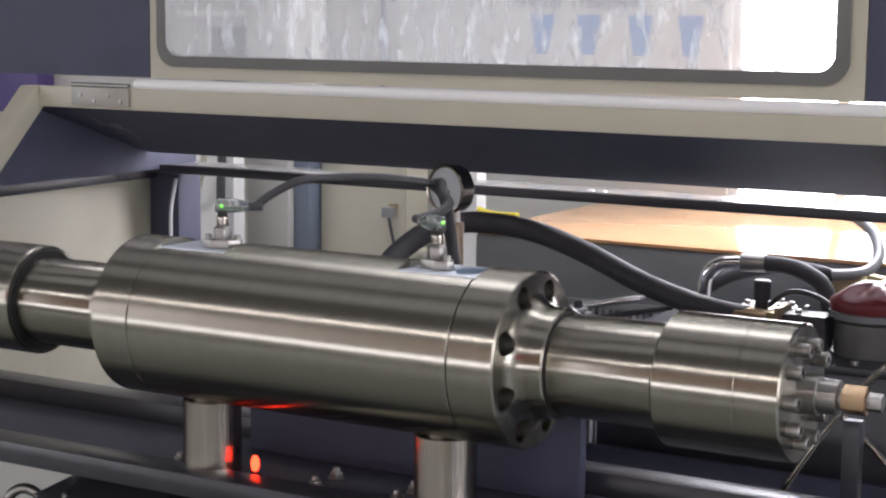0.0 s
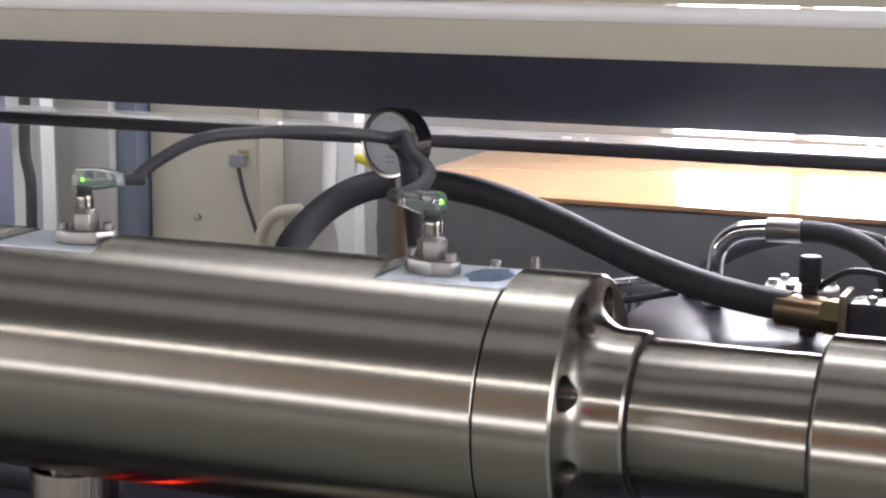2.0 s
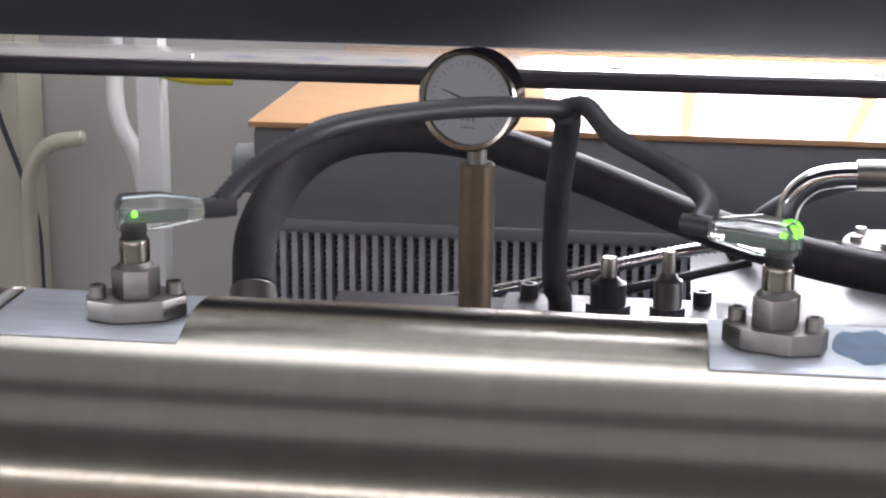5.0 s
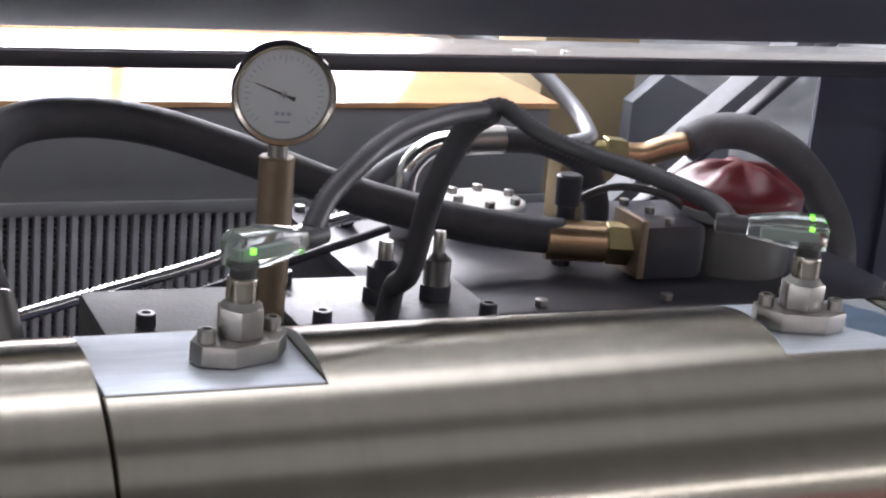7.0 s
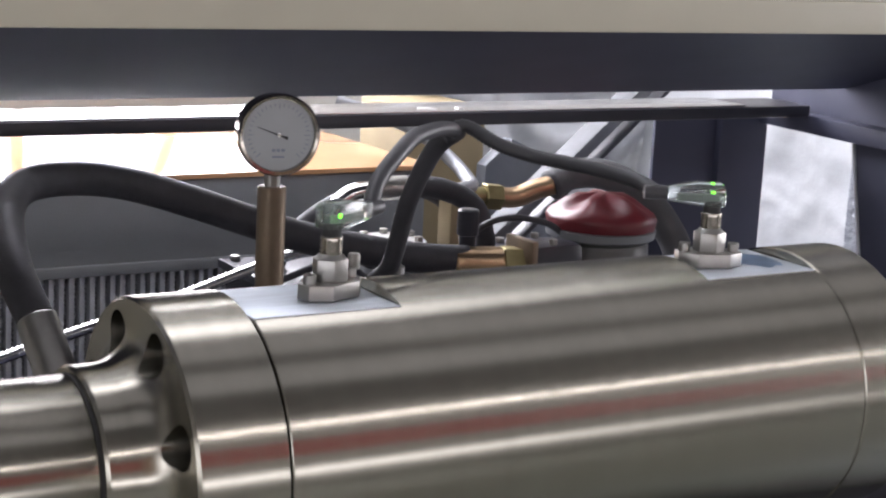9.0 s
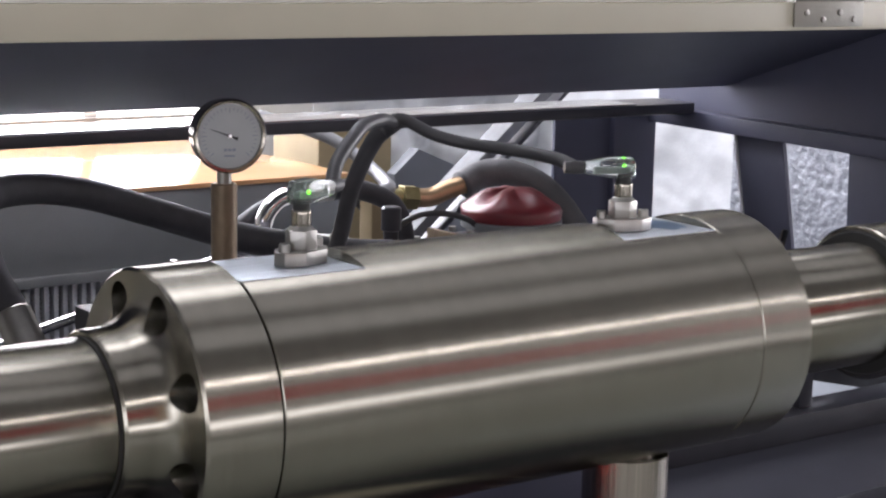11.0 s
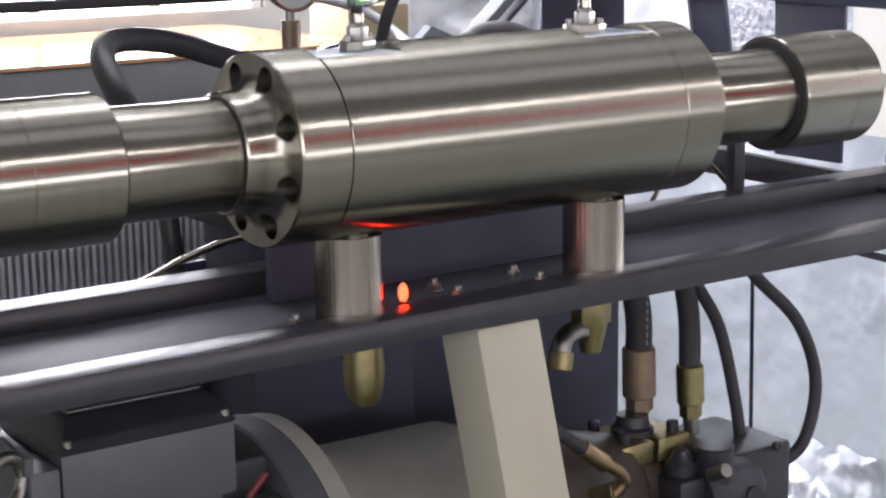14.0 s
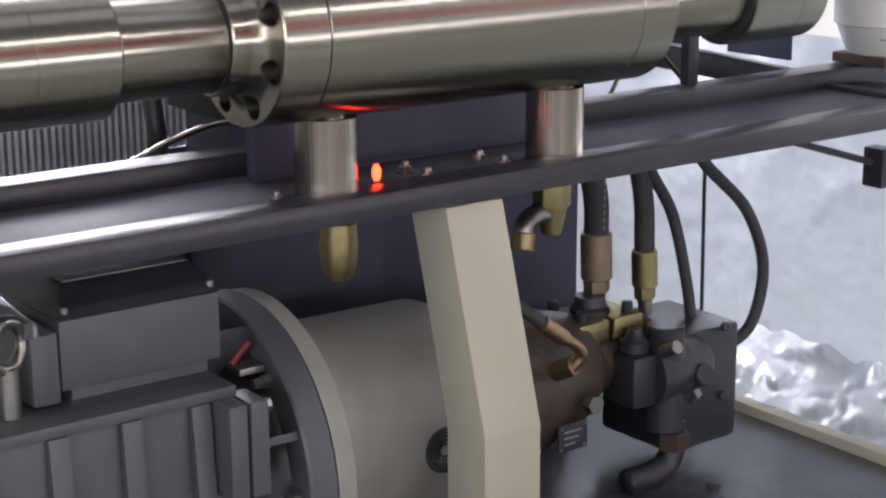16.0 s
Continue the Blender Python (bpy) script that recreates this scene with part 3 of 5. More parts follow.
for s in (-1, 1):
    X1 = -0.748 if s < 0 else 0.826
    zb = 1.066 if s < 0 else 1.048
    enc_part("side_panel", prism([(0.688, zb), (0.688, 1.0860), (0.288, 1.1875), (0.166 if s < 0 else 0.280, zb)], X1 - 0.001, X1 + 0.001, 0.0, "x"), NAVY)
    if s < 0:
        enc_part("side_rim", prism([(0.290, 1.186), (0.296, 1.2175), (0.276, 1.2165), (0.115, 1.055), (0.160, 1.055)], X1 - 0.010, X1 + 0.026, 0.002, "x"), CREAM, "cream slanted rim")
    else:
        enc_part("side_rim", box(X1 - 0.010, X1 + 0.012, 0.262, 0.280, 1.056, 1.186, 0.002), CREAM, "cream upright rim")
    if s < 0:
        enc_part("side_rail", beam((-0.790, 0.62, 1.058), (-0.790, -0.10, 1.052), 0.024, 0.020), BLACK)
        enc_part("corner_post", box(-0.802, -0.738, 0.628, 0.690, 0.80, 1.060, 0.004), NAVY)
        enc_part("side_cover", box(-0.812, -0.803, -0.20, 0.660, 0.70, 1.046, 0.002), CREAM, "cream inner side cover")
    else:
        enc_part("side_rail", beam((0.812, 0.69, 1.052), (0.812, -0.10, 1.040), 0.022, 0.022), NAVY)
        enc_part("corner_post", box(0.740, 0.816, 0.680, 0.702, 0.80, 1.060, 0.004), NAVY)
    hx0 = -0.652 if s < 0 else 0.640
    hg = enc_part("hinge", box(hx0, hx0 + 0.112, 0.2745, 0.2775, 1.190, 1.2190, 0.001), HINGE, "grey steel hinge leaf with screws")
    part("hinge_pin", turned(shaft((hx0, 0.276, 1.2215), (hx0 + 0.112, 0.276, 1.2215), 0.0035), Matrix.Translation((0, E0, 0))), ZINC, hg)
    for kx, kz in ((0.018, 1.206), (0.045, 1.198), (0.072, 1.206), (0.096, 1.198)):
        part("screw", turned(lathe([(0.2744, 0.0036), (0.2730, 0.0036), (0.2725, 0.0022), (0.2730, 0)], 12, "y", (hx0 + kx, 0, kz)), Matrix.Translation((0, E0, 0))), ZINC, hg)
enc_part("side_post", prism([(0.530, 1.046), (0.450, 1.046), (0.404, 0.80), (0.480, 0.80)], 0.817, 0.824, 0.001, "x"), NAVY)
enc_part("edge_strip", prism([(0.5345, 1.044), (0.5305, 1.044), (0.4805, 0.80), (0.4845, 0.80)], 0.816, 0.825, 0.0, "x"), FIN, "bare grey edge strip")
enc_part("side_post", prism([(0.339, 1.042), (0.20, 1.042), (0.20, 0.80), (0.332, 0.80)], 0.817, 0.824, 0.001, "x"), NAVY)
enc_part("post_plate", box(0.645, 0.752, 0.690, 0.696, 0.70, 1.06, 0.001), NAVY)
scuff = bmesh.new()
rs = random.Random(4)
for k in range(34):
    cx, cy, q = -0.669 + rs.gauss(0, 0.010), 0.398 + rs.gauss(0, 0.022), rs.uniform(0.003, 0.008)
    ring = [(cx + 0.6 * q * math.cos(a + k), cy + 1.6 * q * math.sin(a + k)) for a in (0, 1.3, 2.9, 4.6)]
    scuff.faces.new([scuff.verts.new((x, y - 0.65, 1.1855 - (y - 0.286) * 0.32299 - 0.00002 * k)) for x, y in ring])
part("paint_scuff", scuff, mat("scuffed_paint", (0.20, 0.20, 0.25), 0.6), enc, "pale scuff on the navy roof sheet")
# open hood over the housing
hood = tagged(empty("hood", (0, 0.30, 1.235)), "raised cream hood with a scratched clear window", "hood")
H0 = Matrix.Translation((0, -0.30, -1.235))


def rounded(x0, x1, z0, z1, r, k=8):
    pts_ = []
    for cx, cz, a0 in ((x1 - r, z0 + r, -90), (x1 - r, z1 - r, 0), (x0 + r, z1 - r, 90), (x0 + r, z0 + r, 180)):
        for i in range(k + 1):
            a = radians(a0 + 90 * i / k)
            pts_.append((cx + r * math.cos(a), cz + r * math.sin(a)))
    return pts_


hb = prism([(-0.512, 1.2345), (0.552, 1.2345), (0.552, 1.66), (-0.512, 1.66)], 0.292, 0.308)
hood_frame = part("hood_frame", turned(hb, H0), CREAM, hood)
bore(hood_frame, turned(prism(rounded(-0.487, 0.525, 1.2635, 1.60, 0.026), 0.25, 0.35), H0))
for hx0, hx1 in ((-1.2, -0.513), (0.553, 1.2)):
    part("hood_panel", turned(box(hx0, hx1, 0.2915, 0.306, 1.2345, 1.66, 0.002), H0), NAVY, hood, "navy inner hood panel")
gk = bmesh.new()
po, pn = rounded(-0.496, 0.534, 1.2515, 1.61, 0.032), rounded(-0.479, 0.517, 1.2675, 1.592, 0.022)
nn = len(po)
rr_ = []
for (pp_, yy) in ((po, 0.2925), (po, 0.287), (pn, 0.287), (pn, 0.300)):
    rr_.append([gk.verts.new((a, yy - 0.30, b - 1.235)) for a, b in pp_])
for a, b in zip(rr_, rr_[1:]):
    for i in range(nn):
        gk.faces.new((a[i], a[(i + 1) % nn], b[(i + 1) % nn], b[i]))
bmesh.ops.recalc_face_normals(gk, faces=gk.faces)
part("gasket", gk, mat("grey_gasket", (0.15, 0.15, 0.14), 0.6), hood, "dark grey rubber gasket")
pane = part("pane", turned(prism(rounded(-0.486, 0.524, 1.2645, 1.599, 0.026), 0.299, 0.302), H0), GLASS, hood, "scratched dusty clear pane")
pane.visible_shadow = False

# ---------------------------------------------------------------- pressure gauge
gauge = tagged(empty("pressure_gauge", (-0.027, 0.352, 0.932)), "steel pressure gauge with white dial on a brown stem", "gauge")
part("stem_sleeve", lathe([(0, 0.0115), (0.028, 0.0115), (0.028, 0.0122), (0.116, 0.0122), (0.117, 0.0112)], 28), BROWN, gauge, "olive brown sleeve")
part("neck", lathe([(0.117, 0.0068), (0.132, 0.0068)], 20), ZINC, gauge)
gy = 0.163
part("case", lathe([(0.008, 0.010), (0.007, 0.029), (0.003, 0.0325), (-0.014, 0.0325), (-0.016, 0.0345), (-0.021, 0.0345), (-0.023, 0.033), (-0.0225, 0.0305), (-0.0185, 0.0300), (-0.0185, 0.0)], 56, "y", (0, 0, gy)), STEEL_POLISH, gauge, "polished steel gauge case")
part("dial", lathe([(-0.0190, 0.0298), (-0.0194, 0.0298)], 48, "y", (0, 0, gy)), DIAL, gauge)
for k in range(31):
    a = radians(225 - k * 9)
    c, s_ = math.cos(a), math.sin(a)
    r0 = 0.0215 if k % 5 == 0 else 0.0235
    tick = box(r0, 0.0262, -0.0199, -0.0195, -0.0003, 0.0003)
    part("tick", turned(tick, Matrix.Translation((0, 0, gy)) @ Matrix.Rotation(-a, 4, "Y")), INKGREY, gauge)
nd = prism([(-0.008, -0.0016), (-0.008, 0.0016), (-0.003, 0.0007), (0.020, 0.0002), (0.020, -0.0002), (-0.003, -0.0007)], -0.0207, -0.0202)
part("needle", turned(nd, Matrix.Translation((0, 0, gy)) @ Matrix.Rotation(-radians(160), 4, "Y")), INK, gauge, "black needle")
part("hub", lathe([(-0.0200, 0.0022), (-0.0215, 0.0018)], 16, "y", (0, 0, gy)), CHROME, gauge)
for dx in (-0.004, 0.0, 0.004):
    part("print_bar", box(dx - 0.0014, dx + 0.0014, -0.0198, -0.0195, gy - 0.014, gy - 0.0115), INKGREY, gauge)
part("print_bar", box(-0.005, 0.005, -0.0198, -0.0195, gy - 0.019, gy - 0.0175), INKGREY, gauge)

gauge.rotation_euler = (0, 0, radians(-13))

# ---------------------------------------------------------------- hydraulics behind the barrel
blk = tagged(part("manifold_block", box(-0.14, 0.145, 0.30, 0.44, 0.80, 0.929, 0.003), mat("manifold_black", (0.032, 0.032, 0.038), 0.58, 0.0, 0.3, 40, 0.2, 300, 0.15)), "black manifold block behind the barrel", "manifold")
ped = tagged(part("manifold_pedestal", box(-0.12, 0.12, 0.31, 0.43, 0.21, 0.80, 0.003), NAVY), "navy pedestal under the manifold", "pedestal")
topp = tagged(part("top_plate", box(-0.012, 0.140, 0.315, 0.43, 0.930, 0.936, 0.001), mat("stained_steel", (0.19, 0.19, 0.20), 0.50, 0.6, 0.3, 60, 0.3, 200, 0.9)), "worn bare steel plate on the manifold", "plate")
hose = tagged(empty("hydraulic_hose"), "thick black hydraulic hose arching over the manifold", "hose")
part("hose_body", sweep([(-0.204, 0.430, 0.928), (-0.210, 0.472, 0.963), (-0.197, 0.540, 0.997), (-0.165, 0.590, 1.014), (-0.108, 0.618, 1.015), (-0.045, 0.634, 1.004), (0.030, 0.640, 0.980), (0.130, 0.622, 0.946), (0.215, 0.596, 0.928), (0.27, 0.59, 0.919), (0.315, 0.58, 0.916)], 0.0165, 20, 12), RUBBER, hose)
part("ferrule", shaft((-0.196, 0.388, 0.880), (-0.204, 0.430, 0.930), 0.0178), ZINC, hose)
part("ferrule", shaft((0.30, 0.583, 0.913), (0.352, 0.568, 0.913), 0.0185), COPPER, hose)
part("end_nut", shaft((0.352, 0.568, 0.913), (0.378, 0.560, 0.913), 0.020, 6), BRASS, hose)
stand = tagged(part("hose_stub", shaft((-0.190, 0.361, 0.70), (-0.196, 0.389, 0.882), 0.013), BLACK), "black pipe stub below the thick hose", "pipe")
tank = tagged(empty("oil_tank", (0.375, 0.64, 0.21)), "glossy black steel oil tank behind the frame", "tank")
part("tank_body", box(-0.245, 0.245, -0.16, 0.16, 0, 0.664, 0.010), BLACK, tank)
part("tank_lid", box(-0.250, 0.250, -0.165, 0.165, 0.664, 0.674, 0.002), BLACK, tank)
for bx_ in (-0.235, -0.12, 0.0, 0.12, 0.235):
    for by_ in (-0.150, 0.150):
        part("lid_bolt", hexprism(0.006, 0.674, 0.680), ZINC, tank).location = (bx_, by_, 0)
panel = tagged(part("partition_panel", box(-0.17, 0.60, 0.445, 0.455, 0.21, 0.74, 0.002), NAVY), "navy sheet partition behind the pump", "panel")

# grey cooler with board on it
cool = tagged(empty("oil_cooler", (0.08, 1.05, 0.21)), "grey finned oil cooler box behind the machine", "cooler")
C0 = Matrix.Translation((-0.08, -1.05, -0.21))
part("cover", turned(box(-0.335, 0.485, 0.955, 1.50, 0.845, 0.949, 0.008), C0), GREY, cool)
part("lower_frame", turned(box(-0.33, 0.48, 1.00, 1.48, 0.21, 0.845, 0.004), C0), GREY, cool)
part("cover_lip", turned(box(-0.338, 0.488, 0.946, 0.9545, 0.838, 0.852, 0.003), C0), GREY, cool)
fin0 = part("fin", turned(box(-0.0031, 0.0031, 0.962, 1.00, 0.45, 0.836), C0), FIN, cool)
for k in range(63):
    again("fin", fin0, Matrix.Translation((-0.318 + k * 0.0126, 0, 0)), cool)
fin0.location.x = -0.318 + 63 * 0.0126
lou = part("louvre", turned(prism([(0.974, 0.0), (0.999, 0.0035), (0.999, 0.0055), (0.974, 0.0022)], -0.318, 0.475, 0.0, "x"), C0), GREY, cool)
for k in range(62):
    again("louvre", lou, Matrix.Translation((0, 0, 0.457 + k * 0.0062)), cool)
lou.location.z = 0.452
part("fan_motor", turned(lathe([(-0.392, 0.020), (-0.388, 0.028), (-0.350, 0.030), (-0.345, 0.022), (-0.334, 0.022)], 36, "x", (0, 1.10, 0.872)), C0), GREY, cool, "grey round end boss")
tagged(part("cover_board", box(-0.338, 0.490, 0.950, 1.515, 0.9495, 0.9560, 0.001), BOARD), "glossy orange board lying on the cooler", "board")

# red capped filter
fil = tagged(empty("return_filter", (0.494, 0.585, 0.884)), "grey tank filter with a glossy red cap", "filter")
part("filter_body", lathe([(0, 0.055), (0.040, 0.055), (0.044, 0.053), (0.048, 0.058)], 40), mat("smoked_filter_bowl", (0.11, 0.11, 0.105), 0.35, 0.0, 0.2, 30), fil, "smoky grey bowl")
part("filter_rim", lathe([(0.048, 0.058), (0.050, 0.0615), (0.0585, 0.0625), (0.0595, 0.060)], 48), GREY, fil, "pale grey rim")
capb = bmesh.new()
n = 96
prev = None
for z, r, lob in ((0.0700, 0.071, 0), (0.080, 0.073, 0), (0.085, 0.071, 0.02), (0.093, 0.055, 0.10), (0.100, 0.038, 0.30), (0.106, 0.024, 0.45), (0.108, 0.008, 0.2)):
    ring = [capb.verts.new((r * (1 + lob * math.cos(5 * 2 * math.pi * i / n)) * math.cos(2 * math.pi * i / n), r * (1 + lob * math.cos(5 * 2 * math.pi * i / n)) * math.sin(2 * math.pi * i / n), z)) for i in range(n)]
    if prev:
        for i in range(n):
            capb.faces.new((prev[i], prev[(i + 1) % n], ring[(i + 1) % n], ring[i]))
    prev = ring
capb.faces.new(prev)
for v in capb.verts:
    v.co.x, v.co.y = v.co.x * 0.86, v.co.y * 0.86
    v.co.z -= 0.010
part("red_cap", capb, RED, fil, "glossy dark red lobed cap", 60)

# ---------------------------------------------------------------- motor and pump below
motor = tagged(empty("electric_motor", (-0.42, 0.17, 0.21)), "grey electric motor with terminal box and bolted flange", "motor")
M0 = Matrix.Translation((0.42, -0.17, -0.21))
part("stator", turned(lathe([(-0.78, 0.10), (-0.78, 0.150), (-0.30, 0.150), (-0.28, 0.12), (-0.22, 0.10)], 64, "x", (0, 0.17, 0.40)), M0), MOTOR, motor)
for k in range(28):
    th = 2 * math.pi * k / 28
    fin_ = box(-0.77, -0.30, -0.004, 0.004, 0.148, 0.170, 0.001)
    part("cooling_rib", turned(fin_, M0 @ Matrix.Translation((0, 0.17, 0.40)) @ Matrix.Rotation(th, 4, "X")), MOTOR, motor)
part("box_neck", turned(box(-0.47, -0.30, 0.06, 0.20, 0.52, 0.58, 0.004), M0), MOTOR, motor)
tb = part("terminal_box", turned(box(-0.485, -0.288, 0.05, 0.21, 0.575, 0.655, 0.004), M0), MOTOR, motor)
lid = bmesh.new()
lo_ = [lid.verts.new(c) for c in ((-0.487, 0.046, 0.656), (-0.286, 0.046, 0.656), (-0.286, 0.214, 0.656), (-0.487, 0.214, 0.656))]
hi_ = [lid.verts.new(c) for c in ((-0.466, 0.078, 0.688), (-0.307, 0.078, 0.688), (-0.307, 0.196, 0.688), (-0.466, 0.196, 0.688))]
lid.faces.new(lo_[::-1]), lid.faces.new(hi_)
for i in range(4):
    lid.faces.new((lo_[i], lo_[(i + 1) % 4], hi_[(i + 1) % 4], hi_[i]))
bmesh.ops.bevel(lid, geom=list(lid.edges), offset=0.003, segments=2, profile=0.6, affect="EDGES")
part("box_lid", turned(lid, M0), BLACK, tb, "grey bevelled terminal box lid")
# grey plate puts the lid's bright reflection into colour
part("lid_sheen", turned(box(-0.462, -0.311, 0.082, 0.192, 0.6875, 0.690, 0.001), M0), GREY, tb, "pale plate standing in for the reflection on the lid top")
for bx, by in ((-0.475, 0.056), (-0.297, 0.056), (-0.297, 0.20)):
    part("lid_screw", turned(lathe([(0.660, 0.005), (0.668, 0.005), (0.670, 0.003)], 12, "z", (bx, by, 0)), M0), ZINC, tb)
part("flange_ring", turned(lathe([(-0.225, 0.165), (-0.225, 0.205), (-0.222, 0.208), (-0.190, 0.208), (-0.187, 0.205), (-0.187, 0.16)], 72, "x", (0, 0.17, 0.40)), M0), MOTOR, motor)
bell = tagged(part("bell_housing", lathe([(-0.186, 0.206), (-0.160, 0.204), (-0.150, 0.170), (-0.10, 0.150), (0.08, 0.148), (0.10, 0.14)], 64, "x", (0, 0.17, 0.40)), BELL), "grey cast bell housing between motor and pump", "bell housing")
pump = tagged(empty("hydraulic_pump", (0.42, 0.2, 0.21)), "dark brown cast hydraulic piston pump with hoses", "pump")
Q0 = Matrix.Translation((-0.42, -0.2, -0.21))
part("casting", turned(lathe([(0.10, 0.13), (0.16, 0.13), (0.18, 0.115), (0.25, 0.112), (0.29, 0.095), (0.35, 0.080), (0.38, 0.052), (0.50, 0.050)], 40, "x", (0, 0.18, 0.40)), Q0), CASTING, pump)
part("valve_block", turned(box(0.50, 0.64, 0.115, 0.27, 0.245, 0.430, 0.010), Q0), BLACK, pump)

# deck
structure("deck", box(-1.0, 0.795, -0.30, 1.0, 0.0, 0.21, 0.004), DECK, "dark glossy machine deck plate")
# ---------------------------------------------------------------- valves, pipes and fittings on tank and manifold
for vx, h, r in ((0.064, 0.046, 0.0125), (0.105, 0.052, 0.0100)):
    v = tagged(empty("relief_valve", (vx, 0.37, 0.936)), "dark steel relief valve on the manifold", "valve", "relief valves")
    part("valve_base", hexprism(r * 1.25, 0, 0.012), BLACK, v)
    part("valve_body", lathe([(0.012, r), (h * 0.6, r), (h * 0.62, r * 0.8), (h * 0.7, r * 0.45)], 20), ZINC if r < 0.011 else BLACK, v)
    part("adjuster", lathe([(h * 0.7, r * 0.45), (h - 0.002, r * 0.45), (h, r * 0.38)], 14), ZINC, v)
for mx2, my2 in ((0.005, 0.33), (0.130, 0.33), (0.005, 0.42), (0.13, 0.42), (-0.06, 0.33), (-0.11, 0.36)):
    b = tagged(part("manifold_screw", lathe([(0, 0.0068), (0.009, 0.0068), (0.010, 0.006), (0.010, 0.0035), (0.006, 0.0035), (0.006, 0)], 14), BLACK), "black socket screw on the manifold", "screw", "manifold screws")
    b.location = (mx2, my2, 0.936 if mx2 > 0 else 0.929)
sp = tagged(empty("steel_conduit"), "bright spiral steel conduit crossing the manifold", "conduit")
part("spiral", sweep([(-0.40, 0.50, 0.824), (-0.172, 0.568, 0.864), (-0.021, 0.607, 0.888), (0.149, 0.653, 0.919), (0.21, 0.67, 0.905)], 0.0062, 12, 14, 0.0014, 0.0055), CHROME, sp)
sp2 = tagged(empty("thin_rod"), "thin dark steel rod beside the conduit", "rod")
part("rod", shaft((-0.02, 0.595, 0.868), (0.175, 0.645, 0.908), 0.0040), BLACK, sp2)
el = tagged(empty("bent_pipe"), "chrome bent pipe with black hose on the tank", "pipe")
part("elbow", sweep([(0.205, 0.69, 0.884), (0.205, 0.69, 0.925), (0.209, 0.69, 0.952), (0.226, 0.69, 0.970), (0.250, 0.69, 0.976), (0.287, 0.69, 0.977)], 0.0105, 16, 10), CHROME, el)
part("ferrule", shaft((0.262, 0.69, 0.977), (0.300, 0.69, 0.978), 0.0135), ZINC, el)
part("hose", sweep([(0.298, 0.69, 0.978), (0.345, 0.69, 0.974), (0.385, 0.685, 0.955), (0.40, 0.68, 0.92), (0.402, 0.68, 0.884)], 0.0125, 16, 10), RUBBER, el)
el2 = tagged(empty("loop_hose"), "black hose looping over the tank", "hose")
part("hose", sweep([(0.165, 0.74, 0.884), (0.19, 0.74, 0.925), (0.25, 0.75, 0.955), (0.33, 0.76, 0.965), (0.40, 0.78, 0.945), (0.44, 0.80, 0.90)], 0.0095, 14, 10), RUBBER, el2)
lv = tagged(empty("filler_cap"), "round bright filler cover with bolts on the tank", "cover")
lv.location = (0.298, 0.715, 0.884)
part("neck", lathe([(0, 0.034), (0.022, 0.034)], 36), BLACK, lv)
part("cover_plate", lathe([(0.022, 0.041), (0.028, 0.041), (0.030, 0.039)], 40), WHITE, lv, "white painted round cover")
for k in range(6):
    th = k * math.pi / 3 + 0.3
    part("bolt", hexprism(0.0055, 0.030, 0.036), ZINC, lv).location = (0.032 * math.cos(th), 0.032 * math.sin(th), 0)
pl = tagged(part("breather", lathe([(0, 0.009), (0.055, 0.009), (0.056, 0.012), (0.082, 0.012), (0.084, 0.010)], 18), BLACK), "black breather plug on the tank", "breather")
pl.location = (0.327, 0.60, 0.884)
vb = tagged(empty("check_valve", (0.42, 0.56, 0.884)), "black cast valve between hose and filter", "valve")
part("casting", box(-0.045, 0.020, -0.022, 0.022, 0.0, 0.052, 0.010), BLACK, vb)
part("flange", box(-0.052, -0.044, -0.027, 0.027, 0.004, 0.058, 0.003), BROWN, vb)
for by in (-0.018, 0.018):
    part("bolt", hexprism(0.005, 0.052, 0.058), ZINC, vb).location = (-0.02, by, 0)
gh = tagged(empty("grey_hose"), "worn grey hose with copper fitting beside the filter", "hose")
part("hose_body", sweep([(0.517, 0.72, 0.966), (0.547, 0.72, 0.978), (0.580, 0.70, 0.980), (0.616, 0.68, 0.962), (0.645, 0.66, 0.925), (0.658, 0.64, 0.881), (0.66, 0.63, 0.80)], 0.0185, 18, 10), mat("grey_rubber", (0.09, 0.09, 0.095), 0.55, 0, 0.3, 30, 0.3, 200), gh)
part("copper_stem", sweep([(0.520, 0.720, 0.967), (0.500, 0.728, 0.960), (0.478, 0.735, 0.951), (0.455, 0.74, 0.951)], 0.0125, 16, 8), COPPER, gh)
part("union_nut", shaft((0.458, 0.739, 0.951), (0.436, 0.742, 0.953), 0.0165, 6), BRASS, gh)
part("tail_fitting", shaft((0.437, 0.742, 0.953), (0.405, 0.745, 0.953), 0.011), BRASS, gh)
part("tail_block", box(0.385, 0.415, 0.73, 0.76, 0.884, 0.965, 0.004), TAN, gh)
fx_ = tagged(empty("braided_hose"), "silver braided hose descending to the fitting", "hose")
part("hose_body", sweep([(0.33, 0.92, 1.045), (0.385, 0.870, 1.026), (0.412, 0.845, 1.010), (0.430, 0.805, 0.985), (0.428, 0.765, 0.970), (0.415, 0.738, 0.966), (0.385, 0.730, 0.963)], 0.0085, 14, 12, 0.0006, 0.003), mat("steel_braid", (0.34, 0.35, 0.37), 0.42, 0.5, 0.2, 60), fx_)
sw = tagged(empty("whip_cable"), "thin black whip cable on the tank", "cable")
part("cable", sweep([(0.33, 0.62, 0.93), (0.37, 0.60, 0.955), (0.42, 0.585, 0.950), (0.452, 0.57, 0.925)], 0.004, 10, 10, 0.0005, 0.003), CONDUIT, sw)

